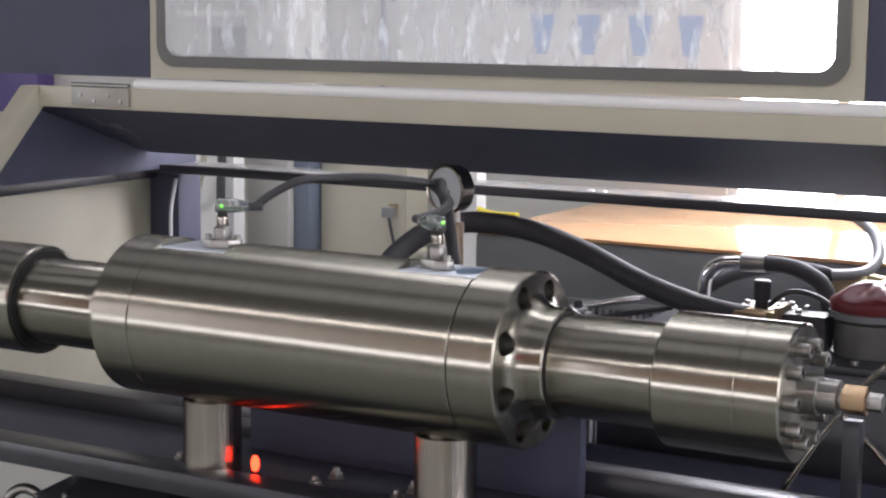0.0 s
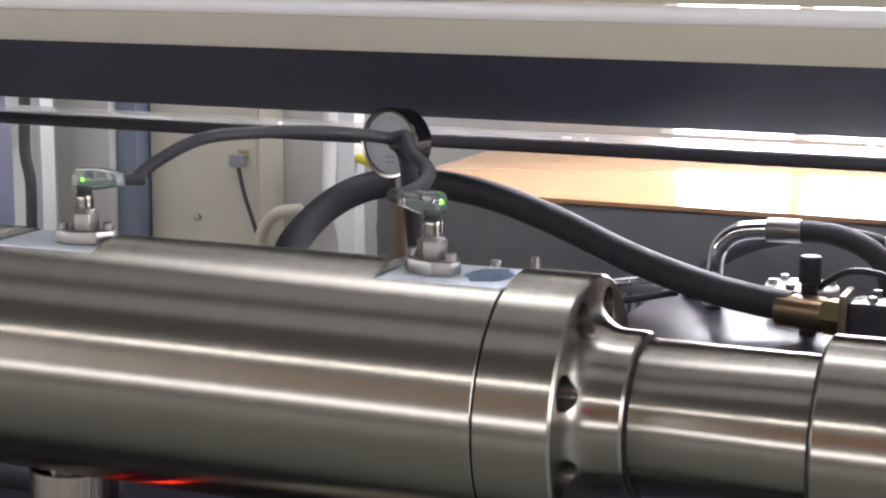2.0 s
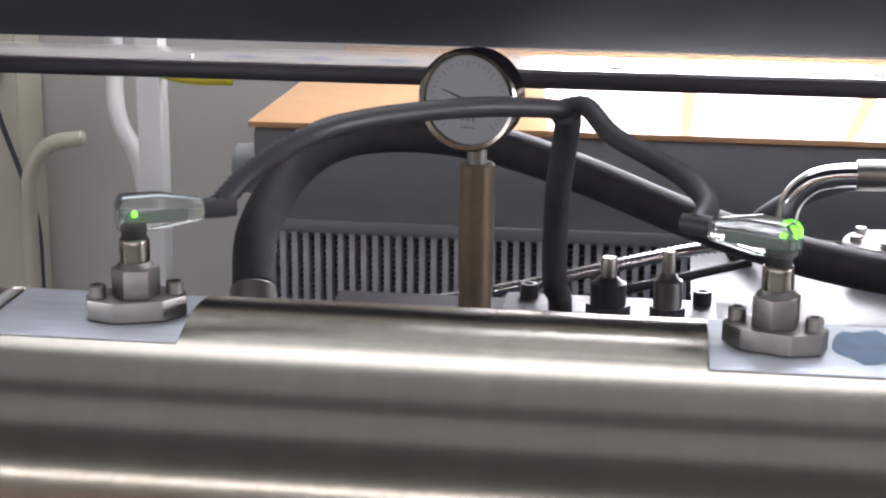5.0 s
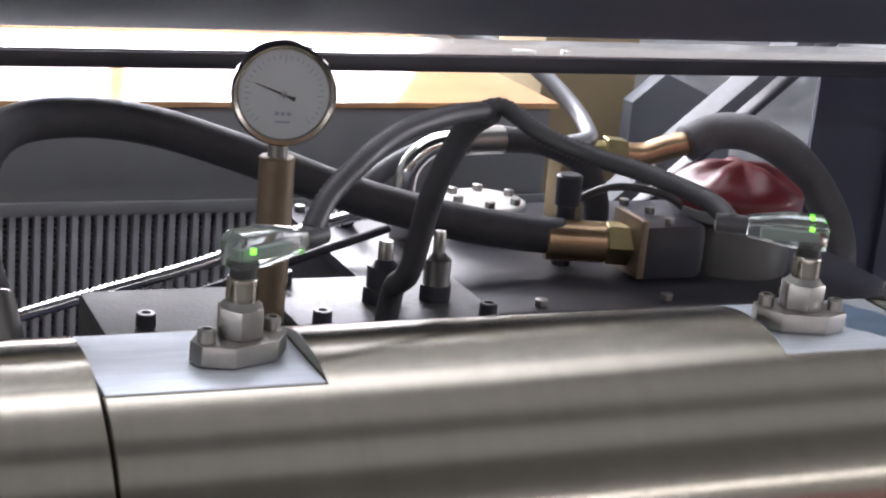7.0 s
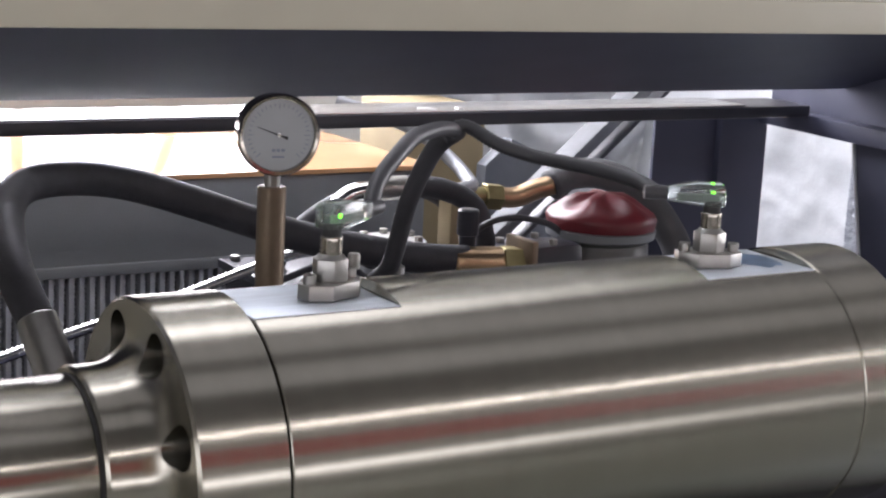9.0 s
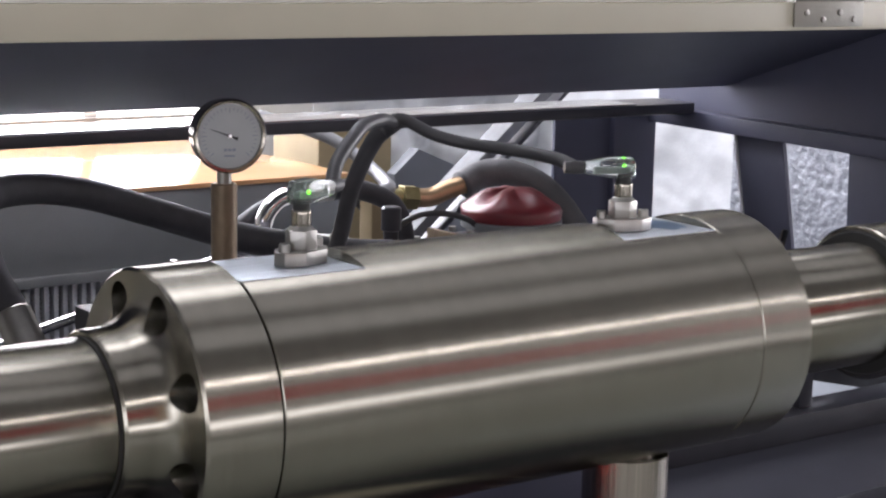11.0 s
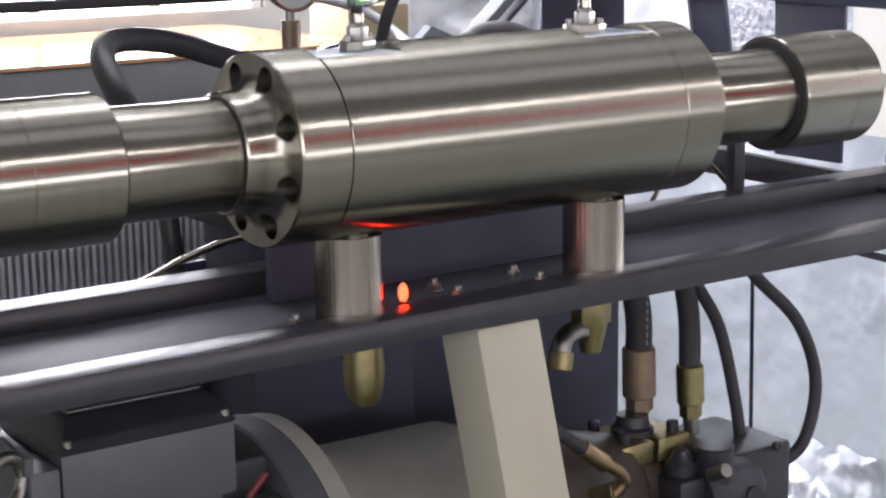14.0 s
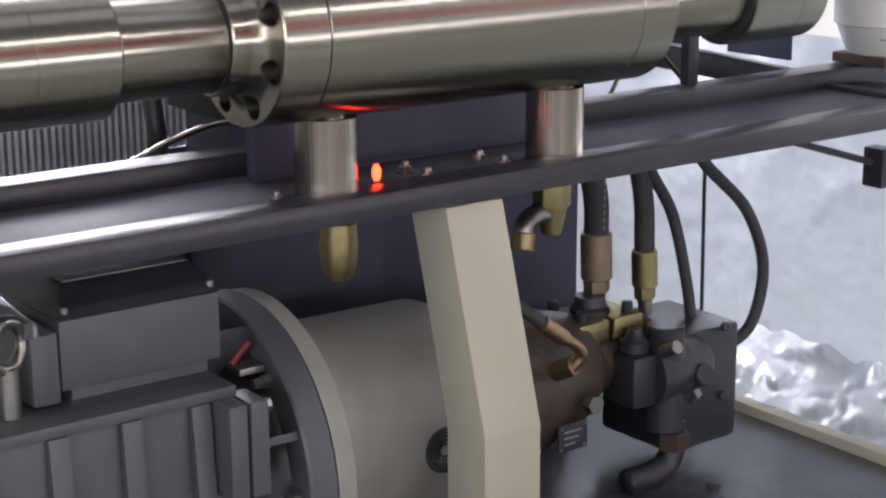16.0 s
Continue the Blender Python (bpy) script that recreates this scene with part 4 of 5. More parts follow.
# perforated bracket leaning behind
br = tagged(empty("perforated_strut"), "dark perforated steel strut leaning behind the tank", "strut")
bb = beam((0.47, 0.86, 0.83), (0.76, 0.86, 1.075), 0.040, 0.016, 0.002)
bro = part("strut", bb, mat("strut_grey", (0.15, 0.155, 0.165), 0.62, 0.0, 0.25, 40, 0.2, 200), br)
part("strut_side", beam((0.505, 0.872, 0.82), (0.80, 0.872, 1.070), 0.045, 0.006, 0.001), BLACK, br)
d_ = Vector((0.29, 0, 0.245)).normalized()
for k in range(14):
    c = Vector((0.47, 0.8505, 0.83)) + d_ * (0.02 + k * 0.026)
    part("slot", lathe([(0.0, 0.0055), (0.0012, 0.0055)], 14, "y", (c.x, c.y, c.z)), SEAM, br)


def crumpled(name, p0, u, v, nu, nv, amp, seed, material, label, cat, scale=7.0):
    """A creased sheet spanned by u and v from p0."""
    p0, u, v = Vector(p0), Vector(u), Vector(v)
    nrm = u.cross(v).normalized()
    bm = bmesh.new()
    g = []
    for i in range(nu + 1):
        row = []
        for j in range(nv + 1):
            p = p0 + u * (i / nu) + v * (j / nv)
            q = p * scale + Vector((seed, seed * 2.1, 0))
            h = abs(noise.noise(q)) * 1.0 + 0.5 * abs(noise.noise(q * 2.3)) + 0.25 * abs(noise.noise(q * 5.1)) + 0.12 * noise.noise(q * 11)
            row.append(bm.verts.new(p + nrm * (h * amp)))
        g.append(row)
    for i in range(nu):
        for j in range(nv):
            bm.faces.new((g[i][j], g[i + 1][j], g[i + 1][j + 1], g[i][j + 1]))
    ob = part(name, bm, material, deg=25)
    md = ob.modifiers.new("thick", "SOLIDIFY")
    md.thickness = 0.0015
    return tagged(ob, label, cat)


# wrapped goods beyond the frame
tagged(part("slate_panel", prism([(0.668, 0.0), (0.668, 0.925), (0.712, 0.962), (0.818, 0.918), (0.818, 0.0)], 1.10, 1.125, 0.002), mat("slate_panel_paint", (0.13, 0.14, 0.16), 0.5, 0.0, 0.15, 12, 0.1, 200)), "slate grey panel standing behind the tank", "panel")
crumpled("plastic_wrap", (0.66, 1.34, 0.70), (0.75, -0.05, 0), (0, 0.06, 0.42), 70, 40, 0.09, 3, PLASTIC, "crumpled translucent white plastic wrap", "plastic wrap", 6)
tagged(part("tan_carton", box(0.58, 0.715, 1.18, 1.32, 0.0, 1.00, 0.004), TAN), "tan carton behind the braided hose", "carton")
crumpled("foil_sheet", (1.05, -0.55, 0.0), (0, 1.85, 0.0), (0.03, 0, 0.80), 200, 90, 0.024, 9, FOIL, "silvery crumpled foil sheet beside the frame", "foil", 6)
crumpled("foil_flap", (0.86, -0.02, 0.205), (0.02, 0.42, 0.0), (0.12, 0.02, 0.09), 30, 12, 0.05, 21, FOIL, "folded foil edge on the deck", "foil", 9)
crumpled("white_sheet", (1.090, 0.80, 0.785), (0, 0.50, 0), (0.01, 0, 0.32), 60, 40, 0.014, 14, PLASTIC, "crumpled white packing sheet beyond the side opening", "packing sheet", 5)
crumpled("bubble_wrap", (1.086, 0.42, 0.785), (0, 0.38, 0), (0.0, 0, 0.31), 100, 80, 0.005, 5, WRAP, "grey dimpled bubble wrap beyond the side opening", "bubble wrap", 90)

# white valve body at the outlet
brk = tagged(part("valve_bracket", box(0.935, 1.04, 0.11, 0.215, 0.7865, 0.803, 0.003), CASTING), "dark brown bracket on the rail end", "bracket")
wv = tagged(empty("outlet_valve", (0.992, 0.155, 0.8032)), "white tapered valve body on the rail end", "valve")
part("body", lathe([(0, 0.058), (0.004, 0.062), (0.046, 0.079), (0.048, 0.083), (0.092, 0.083), (0.096, 0.079), (0.096, 0.02)], 48), WHITE, wv)
part("top_block", box(-0.080, 0.03, -0.015, 0.015, 0.097, 0.122, 0.003), ZINC, wv, "dark steel block on the valve")
part("arrow_mark", turned(box(-0.012, 0.012, -0.001, 0.0, -0.001, 0.001), Matrix.Rotation(radians(-48), 4, "Z") @ Matrix.Translation((0, -0.0735, 0.028))), INKGREY, wv)
# bar crossing behind the rails
xb = tagged(empty("cross_strut", (0.77, 0.35, 0.78)), "dark bar crossing behind the rails", "bar")
X0 = Matrix.Translation((-0.77, -0.35, -0.78))
part("bar", turned(prism([(0.62, 0.836), (1.00, 0.746), (1.00, 0.708), (0.62, 0.798)], 0.290, 0.312, 0.002), X0), BLACK, xb)
part("edge_strip", turned(prism([(0.66, 0.8305), (1.00, 0.750), (1.00, 0.7465), (0.66, 0.827)], 0.286, 0.312), X0), FIN, xb, "bare bright top edge")
rd = tagged(empty("push_rod"), "thin dark rod towards the foil sheet", "rod")
part("rod", shaft((0.80, 0.21, 0.680), (0.985, 0.15, 0.622), 0.006), BLACK, rd)
part("rod_block", box(0.972, 1.002, 0.13, 0.17, 0.585, 0.650, 0.003), BLACK, rd)

sp3 = tagged(empty("flexible_conduit"), "thin silver spiral conduit behind the outlet end", "conduit")
part("spiral", sweep([(0.47, 0.27, 0.75), (0.485, 0.25, 0.770), (0.540, 0.25, 0.858), (0.603, 0.25, 0.936), (0.65, 0.28, 0.96)], 0.0042, 10, 12, 0.0011, 0.004), STEEL_POLISH, sp3)
sr = tagged(part("slant_rod", shaft((0.530, 0.262, 0.890), (0.660, 0.262, 0.770), 0.0042), STEEL_POLISH), "thin bright slanted rod behind the outlet end", "rod")
sp4 = tagged(empty("flexible_conduit"), "bright spiral steel conduit under the barrel end", "conduit")
part("spiral", sweep([(-0.46, 0.24, 0.735), (-0.305, 0.25, 0.768), (-0.235, 0.25, 0.792), (-0.170, 0.25, 0.806), (-0.10, 0.26, 0.80)], 0.0052, 12, 12, 0.0013, 0.005), STEEL_POLISH, sp4)

# red signal lamp between the posts
rl = tagged(empty("signal_lamp", (-0.104, -0.002, 0.757)), "lit red signal lamp beside the post", "lamp")
part("holder", lathe([(0, 0.006), (0.010, 0.006), (0.011, 0.0045)], 16), BLACK, rl)
lamp = bmesh.new()
bmesh.ops.create_uvsphere(lamp, u_segments=16, v_segments=10, radius=1)
bmesh.ops.transform(lamp, matrix=Matrix.Translation((0, 0, 0.020)) @ Matrix.Diagonal((0.0054, 0.0054, 0.0108, 1)), verts=lamp.verts)
part("bulb", lamp, LEDR, rl, "glowing red bulb")
# ---------------------------------------------------------------- pump side
def hoseline(name, pts_, r, label, fer=None, mat_=None, end=0.03):
    ob = tagged(empty(name), label, "hose")
    part("hose_body", sweep(pts_, r, 16, 10), mat_ or RUBBER, ob)
    if fer:
        a, b = Vector(pts_[-2]), Vector(pts_[-1])
        d = (b - a).normalized()
        part("ferrule", shaft(b - d * 0.012, b + d * end, r * 1.25), fer, ob)
        part("swivel_nut", shaft(b + d * end, b + d * (end + 0.020), r * 1.05, 6), fer, ob)
        part("stem", shaft(b + d * (end + 0.02), b + d * (end + 0.045), r * 0.7), ZINC, ob)
    return ob


h1 = hoseline("pressure_hose", [(0.349, 0.181, 0.743), (0.393, 0.191, 0.696), (0.411, 0.191, 0.638), (0.413, 0.191, 0.576)], 0.0185, "black pressure hose with pale printed line into the pump", BROWN, end=0.058)
for k in range(7):
    part("print_bar", box(0.4095, 0.4125, 0.1715, 0.1725, 0.595 + k * 0.011, 0.602 + k * 0.011), INKGREY, h1)
hoseline("return_hose", [(0.446, 0.181, 0.743), (0.489, 0.191, 0.687), (0.506, 0.191, 0.619), (0.510, 0.191, 0.535)], 0.0155, "black return hose with yellow zinc fitting", BRASS, end=0.045)
hoseline("pilot_hose", [(0.47, 0.16, 0.728), (0.506, 0.18, 0.671), (0.555, 0.18, 0.595), (0.589, 0.18, 0.484), (0.600, 0.175, 0.405)], 0.0090, "thin black pilot hose to the pump", BROWN, end=0.032)
hoseline("drain_hose", [(0.585, 0.17, 0.728), (0.616, 0.18, 0.669), (0.713, 0.18, 0.581), (0.757, 0.18, 0.483), (0.736, 0.18, 0.393), (0.687, 0.19, 0.361), (0.63, 0.20, 0.36)], 0.0095, "thin black drain hose in a loop")
hoseline("control_wire", [(0.70, 0.26, 0.72), (0.702, 0.26, 0.60), (0.705, 0.26, 0.40), (0.705, 0.26, 0.21)], 0.0030, "thin control wire hanging to the deck")
lk = tagged(empty("angled_fitting"), "copper coloured angled hose end on the pump", "fitting")
part("hose_end", sweep([(0.140, 0.050, 0.566), (0.165, 0.045, 0.545), (0.190, 0.045, 0.527)], 0.0088, 14, 8, 0.0006, 0.003), RUBBER, lk)
part("sleeve", shaft((0.188, 0.045, 0.528), (0.228, 0.045, 0.499), 0.0115), COPPER, lk)
part("bend", sweep([(0.225, 0.045, 0.501), (0.250, 0.045, 0.484), (0.261, 0.047, 0.468), (0.250, 0.055, 0.450)], 0.008, 14, 8), COPPER, lk)
part("base_nut", shaft((0.252, 0.052, 0.454), (0.238, 0.082, 0.440), 0.0150, 6), BRASS, lk)
g = tagged(empty("bulkhead_fitting", (0.250, 0.10, 0.728)), "olive zinc hex fitting with a bright side elbow under the bed", "fitting", "bulkhead fittings")
part("nut", hexprism(0.026, -0.060, -0.002, 0.002, 0.4), BRASS, g)
part("body", lathe([(-0.060, 0.021), (-0.066, 0.020), (-0.098, 0.013), (-0.100, 0.010)], 24), BRASS, g)
part("elbow", sweep([(-0.010, 0.0, -0.070), (-0.035, -0.006, -0.066), (-0.056, -0.012, -0.074), (-0.064, -0.016, -0.098)], 0.013, 16, 8), ZINC, g, "bright zinc elbow")
part("collar", shaft((-0.060, -0.014, -0.086), (-0.066, -0.017, -0.108), 0.016, 20), BRASS, g)
g = tagged(empty("bulkhead_fitting", (-0.092, 0.10, 0.728)), "olive brown banjo elbow fitting under the bed", "fitting", "bulkhead fittings")
part("collar", lathe([(0.0, 0.015), (-0.028, 0.015), (-0.030, 0.013)], 24), ZINC, g)
part("body", lathe([(-0.028, 0.018), (-0.032, 0.0225), (-0.062, 0.0245), (-0.084, 0.0225), (-0.098, 0.0185), (-0.104, 0.012)], 12), BRASS, g)
Q1 = Q0 @ Matrix.Translation((-0.052, -0.058, 0.012))
for fx0, fx1 in ((0.385, 0.443), (0.450, 0.508)):
    part("flange_plate", turned(box(fx0, fx1, 0.190, 0.285, 0.428, 0.462, 0.006), Q1), BRASS, pump, "yellow zinc split flange half")
part("flange_neck", turned(lathe([(0.428, 0.030), (0.468, 0.030), (0.472, 0.024), (0.486, 0.022)], 28, "z", (0.4465, 0.240, 0)), Q1), BLACK, pump)
part("top_block", turned(box(0.40, 0.49, 0.20, 0.28, 0.36, 0.428, 0.008), Q1), BLACK, pump)
part("side_cylinder", turned(shaft((0.47, 0.10, 0.30), (0.47, 0.10, 0.46), 0.028, 24), Q0), BLACK, pump)
part("dark_knob", turned(shaft((0.515, 0.10, 0.37), (0.515, 0.06, 0.385), 0.017, 20), Q0), BLACK, pump)
part("name_plate", turned(box(0.238, 0.290, 0.0655, 0.0675, 0.325, 0.365, 0.001), Q0), BLACK, pump, "small dark type plate")
for k in range(3):
    part("print_bar", turned(box(0.248, 0.280 - k * 0.006, 0.0648, 0.0655, 0.352 - k * 0.009, 0.355 - k * 0.009), Q0), INKGREY, pump)
for sx2, sz2 in ((0.243, 0.360), (0.285, 0.360), (0.243, 0.330), (0.285, 0.330)):
    part("rivet", turned(lathe([(0.0655, 0.0022), (0.0640, 0.0015)], 8, "y", (sx2, 0, sz2)), Q0), ZINC, pump)
sc = tagged(empty("suction_elbow", (0.49, 0.10, 0.21)), "oily black suction elbow above the deck", "elbow")
part("bend", sweep([(0, 0, 0.10), (0, 0, 0.055), (-0.015, 0, 0.030), (-0.05, 0, 0.022), (-0.09, 0, 0.022)], 0.019, 16, 10), BLACK, sc)
part("union", shaft((0, 0, 0.055), (0, 0, 0.082), 0.026, 6), CASTING, sc)
dp = tagged(part("deck_plug", lathe([(0, 0.011), (0.004, 0.011), (0.005, 0.009)], 24), BLACK), "round black plug in the deck", "plug")
dp.location = (0.525, 0.048, 0.21)
structure("trim_deck", box(0.7955, 0.822, -0.30, 1.0, 0.0, 0.226, 0.003), CREAM, "cream deck border strip")

# motor details
part("eye_bolt", turned(turned(sweep([(0.026 * math.cos(a), 0, 0.026 * math.sin(a)) for a in [k * math.pi / 8 for k in range(17)]], 0.0075, 12, 4), pose(-0.545, 0.05, 0.640, 0, 0, 25)), M0), ZINC, motor, "steel lifting eye")
part("eye_base", turned(shaft((-0.545, 0.05, 0.560), (-0.545, 0.05, 0.616), 0.012), M0), ZINC, motor)
part("box_cheek", turned(prism([(0.045, 0.645), (0.215, 0.645), (0.215, 0.565), (0.045, 0.565)], -0.520, -0.488, 0.004, "x"), M0), MOTOR, motor)
part("cheek_rim", turned(beam((-0.520, 0.045, 0.652), (-0.520, 0.215, 0.672), 0.010, 0.020), M0), MOTOR, motor)
for k in range(8):
    th = math.pi * k / 4 + 0.35
    rib = box(-0.300, -0.224, -0.005, 0.005, 0.11, 0.198, 0.001)
    part("flange_rib", turned(rib, M0 @ Matrix.Translation((0, 0.17, 0.40)) @ Matrix.Rotation(th, 4, "X")), MOTOR, motor)
    bt = lathe([(-0.226, 0.009), (-0.238, 0.009), (-0.239, 0.007), (-0.250, 0.006)], 6, "x", (0, 0, 0.183))
    part("flange_bolt", turned(bt, M0 @ Matrix.Translation((0, 0.17, 0.40)) @ Matrix.Rotation(th + 0.39, 4, "X")), ZINC, motor)
part("inner_shield", turned(lathe([(-0.262, 0.02), (-0.262, 0.125), (-0.250, 0.150), (-0.226, 0.165)], 64, "x", (0, 0.17, 0.40)), M0), BLACK, motor)
ea = part("earth_lug", turned(box(-0.262, -0.228, 0.055, 0.085, 0.545, 0.553, 0.001), M0), ZINC, motor)
part("red_clip", turned(shaft((-0.262, 0.075, 0.556), (-0.240, 0.072, 0.580), 0.0045), M0), RED, motor, "small red wire end")
for cx0 in (-0.330, -0.303):
    part("clamp_block", turned(box(cx0, cx0 + 0.023, -0.040, 0.012, 0.435, 0.548, 0.003), M0), MOTOR, motor)
part("clamp_bolt", turned(shaft((-0.279, -0.02, 0.535), (-0.268, -0.02, 0.535), 0.008, 6), M0), ZINC, motor)
part("side_ledge", turned(box(-0.66, -0.300, -0.004, 0.075, 0.546, 0.560, 0.003), M0), MOTOR, motor)
part("side_plate", turned(box(-0.66, -0.305, 0.006, 0.030, 0.27, 0.545, 0.003), M0), MOTOR, motor)
for gx in (-0.60, -0.515, -0.430, -0.345):
    part("gusset", turned(prism([(0.005, 0.545), (-0.003, 0.545), (-0.022, 0.30), (0.005, 0.30)], gx - 0.012, gx + 0.012, 0.002, "x"), M0), MOTOR, motor)
for k in range(5):
    a_ = part("vent_ring", turned(lathe([(0, 0.030 - k * 0.005), (-0.004, 0.030 - k * 0.005), (-0.004, 0.028 - k * 0.005), (0, 0.028 - k * 0.005)], 28, "y", (0.01, 0.022, 0.40), False), Matrix.Identity(4)), BLACK, None)
    a_.parent = bell

# ---------------------------------------------------------------- behind the left opening
tagged(part("duct_column", box(-1.175, -1.062, 1.40, 1.555, 0.0, 2.4, 0.004), WALLP), "beige square column by the wall", "column")
tagged(part("blue_strip", box(-1.061, -1.019, 1.42, 1.555, 0.0, 1.14, 0.002), mat("slate_strip", (0.16, 0.19, 0.25), 0.5)), "slate blue steel strip beside the column", "strip")
wc = tagged(empty("wall_cabinet", (-0.906, 1.50, 0)), "cream wall cabinet with a plug", "cabinet")
part("body", box(-0.112, 0.112, -0.036, 0.055, 0.0, 1.16, 0.004), CREAM, wc)
part("door", box(-0.108, 0.108, -0.041, -0.0365, 0.02, 1.14, 0.002), CREAM, wc)
part("lock", lathe([(-0.041, 0.006), (-0.046, 0.006), (-0.047, 0.004)], 16, "y", (-0.012, 0, 0.80)), ZINC, wc)
pg = tagged(empty("wall_plug", (-0.826, 1.444, 0.908)), "dark wall plug with hanging wire", "plug")
part("plug_body", box(-0.012, 0.012, -0.012, 0.010, -0.011, 0.011, 0.003), GREY, pg)
part("socket_plate", box(-0.005, 0.014, 0.008, 0.0145, 0.004, 0.018, 0.001), TAN, pg)
part("wire", sweep([(0, 0, -0.01), (0.012, 0, -0.06), (0.03, 0.005, -0.12), (0.055, 0.005, -0.20), (0.06, 0.0, -0.3)], 0.0038, 10), CONDUIT, pg)
wp = tagged(empty("white_conduit"), "white conduit bent down the wall", "conduit")
part("pipe", sweep([(-0.645, 1.45, 1.10), (-0.650, 1.45, 0.93), (-0.640, 1.43, 0.86), (-0.610, 1.42, 0.80), (-0.60, 1.42, 0.70), (-0.60, 1.42, 0.4)], 0.012, 14), WHITE, wp)
tagged(part("white_pillar", box(-0.592, -0.560, 1.36, 1.40, 0.0, 1.14, 0.003), WHITE), "slim white pillar near the cooler", "pillar")
bp = tagged(empty("elbow_pipe"), "beige bent pipe by the cooler", "pipe")
part("pipe", sweep([(-0.762, 1.40, 0.60), (-0.762, 1.40, 0.75), (-0.752, 1.40, 0.80), (-0.725, 1.40, 0.828), (-0.68, 1.40, 0.837)], 0.011, 14), CREAM, bp)
ys = tagged(empty("yellow_strap"), "yellow strap hanging behind the cooler", "strap")
part("strap", sweep([(-0.59, 1.38, 0.950), (-0.565, 1.37, 0.938), (-0.52, 1.36, 0.930), (-0.46, 1.35, 0.932)], 0.008, 10), YELLOW, ys)
lp = tagged(empty("left_cable"), "grey cable hanging beside the corner post", "cable")
part("cable", sweep([(-0.72, 0.60, 1.05), (-0.715, 0.58, 1.00), (-0.70, 0.56, 0.95), (-0.68, 0.53, 0.89), (-0.66, 0.5, 0.80)], 0.0032, 12), FIN, lp)
wp2 = tagged(part("white_door_edge", box(-1.30, -1.135, 1.30, 1.34, 0.0, 1.13, 0.004), WHITE), "white cabinet door edge", "cabinet")
dc = tagged(empty("hanging_cables"), "black and green cables hanging by the white door", "cable")
part("cable", sweep([(-1.15, 1.28, 1.05), (-1.155, 1.28, 0.93), (-1.145, 1.28, 0.86), (-1.15, 1.28, 0.7)], 0.010, 12), CONDUIT, dc)
part("cable", sweep([(-1.19, 1.27, 1.05), (-1.20, 1.27, 0.98), (-1.225, 1.27, 0.92), (-1.26, 1.27, 0.90)], 0.007, 12), CREAM, dc)
tagged(part("purple_panel", box(-2.05, -1.90, 1.50, 1.5595, 1.08, 1.30, 0.002), PURPLE), "purple board edge behind the housing", "board")
# poster and shelf seen through the hood window
po_ = tagged(empty("wall_poster", (-0.45, 1.553, 1.30)), "pale poster with blue cups and a heading", "poster")
part("sheet", box(-0.42, 0.345, 0.0, 0.003, -0.10, 0.30), mat("poster_paper", (0.62, 0.62, 0.60), 0.6), po_)
for cx2 in (-0.065, 0.042, 0.158, 0.268):
    part("blue_cup", prism([(cx2 - 0.028, 0.036), (cx2 + 0.028, 0.036), (cx2 + 0.014, -0.046), (cx2 - 0.014, -0.046)], -0.002, 0.0), INKBLUE, po_, "printed blue cup")
tx = bpy.data.curves.new("heading", "FONT")
tx.body, tx.size, tx.extrude = "Water Treatment", 0.040, 0.0008
txo = new("heading_tmp", tx)
bpy.context.view_layer.update()
tm = bpy.data.meshes.new_from_object(txo.evaluated_get(bpy.context.evaluated_depsgraph_get()))
bpy.data.objects.remove(txo)
tm.materials.append(INKGREY)
hd = new("heading", tm)
hd.parent = po_
hd.matrix_basis = pose(-0.122, -0.001, 0.050, 90, 0, 0)
tagged(part("wall_seam", box(-0.915, -0.905, 1.548, 1.556, 1.0, 2.2), INKGREY), "dark joint strip on the wall", "strip")
sh_ = tagged(empty("wall_shelf", (-1.25, 1.50, 1.27)), "white framed glass case on the wall", "case")
part("top_bar", box(-0.19, 0.20, -0.02, 0.02, 0.055, 0.068, 0.002), WHITE, sh_)
part("upright", box(0.18, 0.20, -0.02, 0.02, -0.12, 0.055, 0.002), WHITE, sh_)
part("dark_pane", box(-0.10, 0.05, 0.0, 0.01, -0.12, 0.03, 0.002), GREY, sh_)

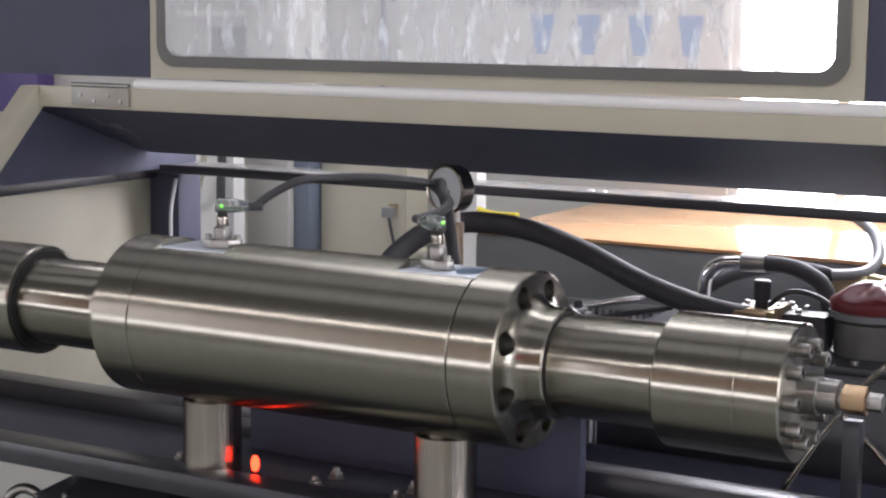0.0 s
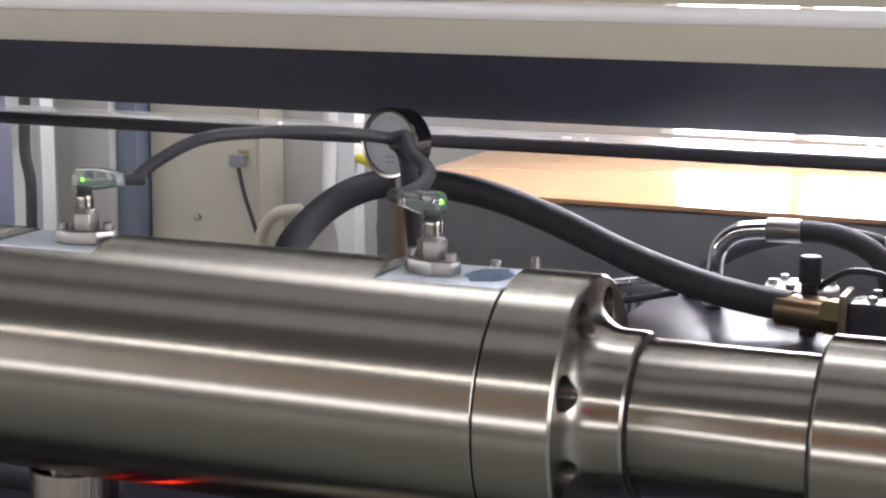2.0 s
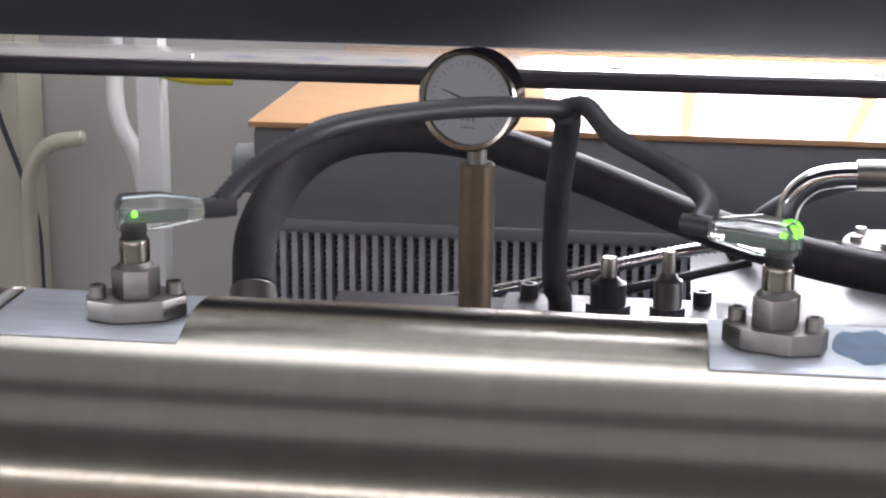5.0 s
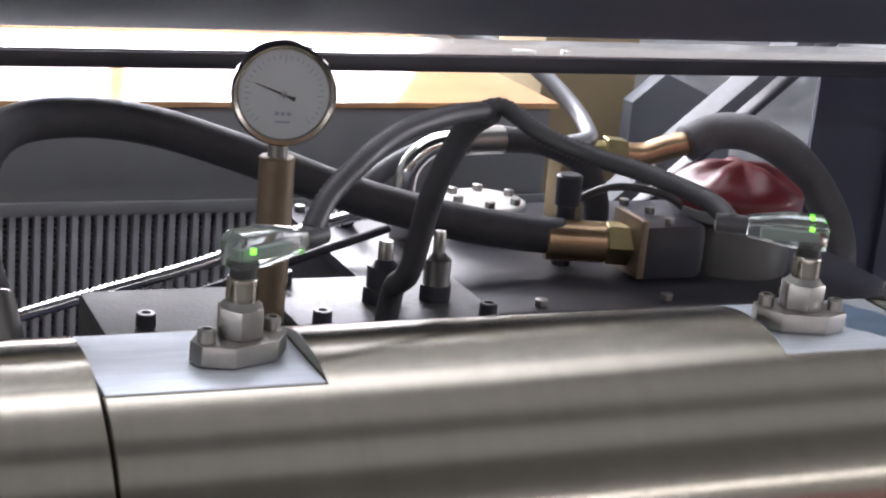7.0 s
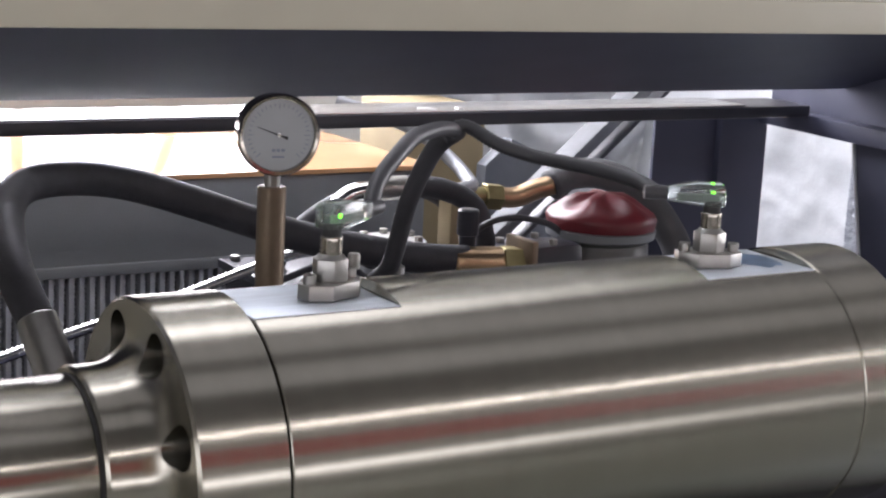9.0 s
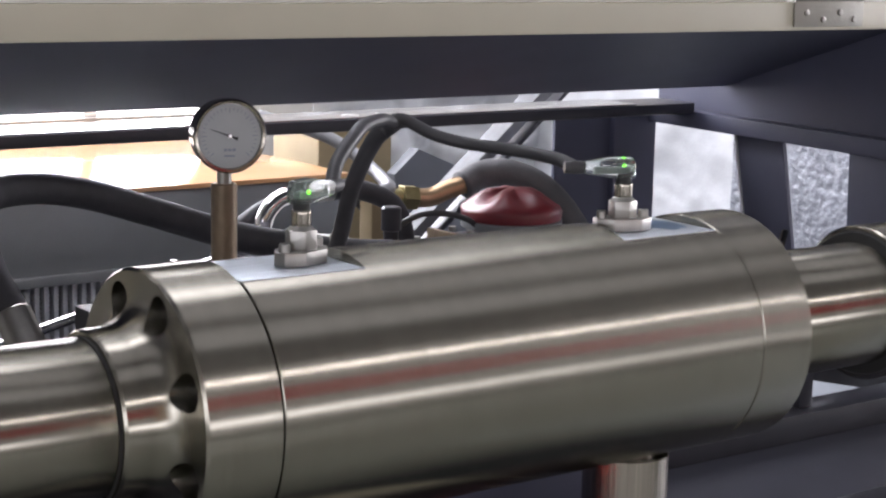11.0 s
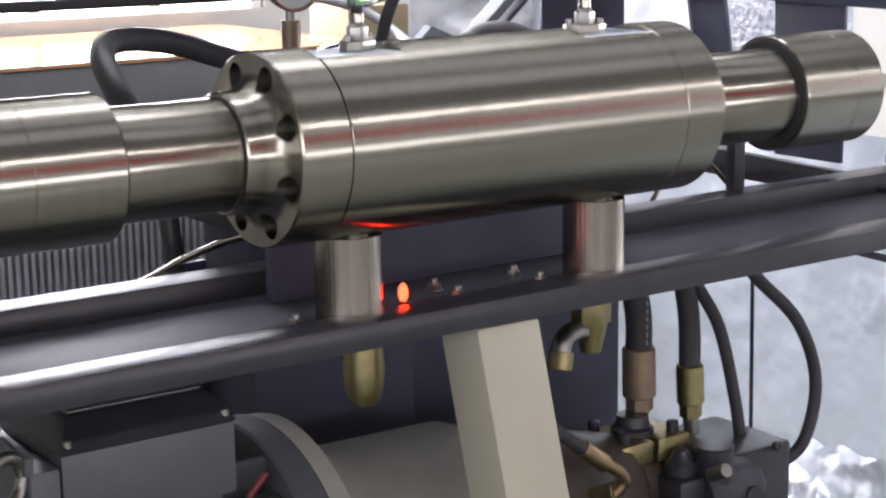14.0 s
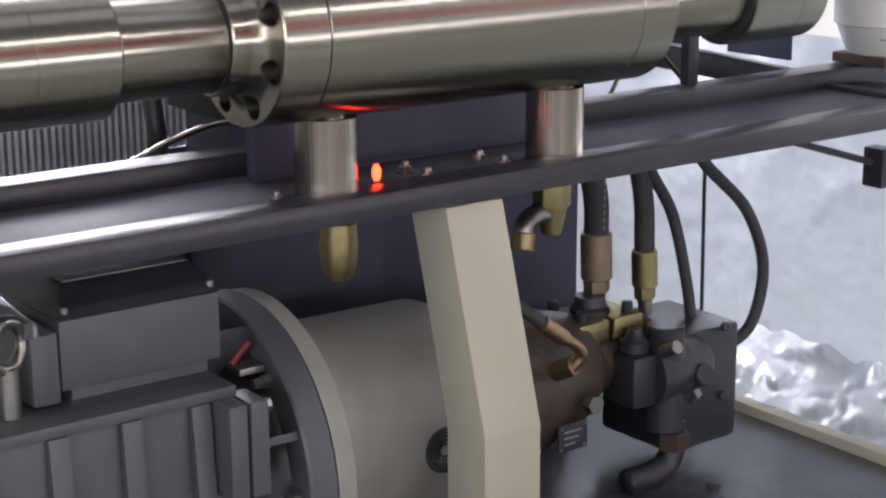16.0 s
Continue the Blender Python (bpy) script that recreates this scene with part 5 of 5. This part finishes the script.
# bolts on the pump and its valve block
for k in range(8):
    th = math.pi * k / 4 + 0.2
    pb_ = lathe([(0.160, 0.0085), (0.172, 0.0085), (0.173, 0.007)], 6, "x", (0, 0.18 + 0.122 * math.cos(th), 0.40 + 0.122 * math.sin(th)))
    part("flange_bolt", turned(pb_, Q0), ZINC, pump)
for bx_, bz_ in ((0.48, 0.43), (0.60, 0.43), (0.48, 0.32), (0.60, 0.32)):
    part("block_bolt", turned(lathe([(0.110, 0.0075), (0.103, 0.0075), (0.102, 0.006), (0.102, 0.0035), (0.106, 0)], 14, "y", (bx_, 0, bz_)), Q0), BLACK, pump)
for bx_, by_ in ((0.403, 0.207), (0.49, 0.207), (0.405, 0.273), (0.49, 0.273)):
    part("plate_bolt", turned(lathe([(0.462, 0.0085), (0.476, 0.0085), (0.477, 0.007)], 14, "z", (bx_, by_, 0)), Q1), BLACK, pump)
part("end_cover", turned(lathe([(0.505, 0.052), (0.520, 0.052), (0.526, 0.046)], 8, "x", (0, 0.150, 0.39)), Q0), BLACK, pump)
part("regulator", turned(box(0.395, 0.455, 0.085, 0.150, 0.345, 0.425, 0.012), Q0), BLACK, pump)
part("regulator_cap", turned(lathe([(0.425, 0.022), (0.440, 0.022), (0.446, 0.016), (0.458, 0.010), (0.460, 0.0)], 20, "z", (0.425, 0.118, 0)), Q0), BLACK, pump)
part("drain_bend", turned(sweep([(0.604, 0.170, 0.352), (0.598, 0.160, 0.335), (0.578, 0.140, 0.328), (0.552, 0.120, 0.330)], 0.006, 12, 8), Q0), ZINC, pump)
part("drain_union", turned(shaft((0.556, 0.122, 0.330), (0.536, 0.112, 0.330), 0.012, 6), Q0), ZINC, pump)
part("adjust_screw", turned(shaft((0.44, 0.075, 0.43), (0.44, 0.045, 0.445), 0.010, 14), Q0), ZINC, pump)
part("hex_plug", turned(shaft((0.30, 0.075, 0.385), (0.30, 0.058, 0.385), 0.014, 6), Q0), ZINC, pump)
part("control_head", turned(lathe([(0.44, 0.050), (0.50, 0.050), (0.51, 0.044), (0.545, 0.040), (0.555, 0.032)], 28, "x", (0, 0.115, 0.385)), Q0), BLACK, pump)
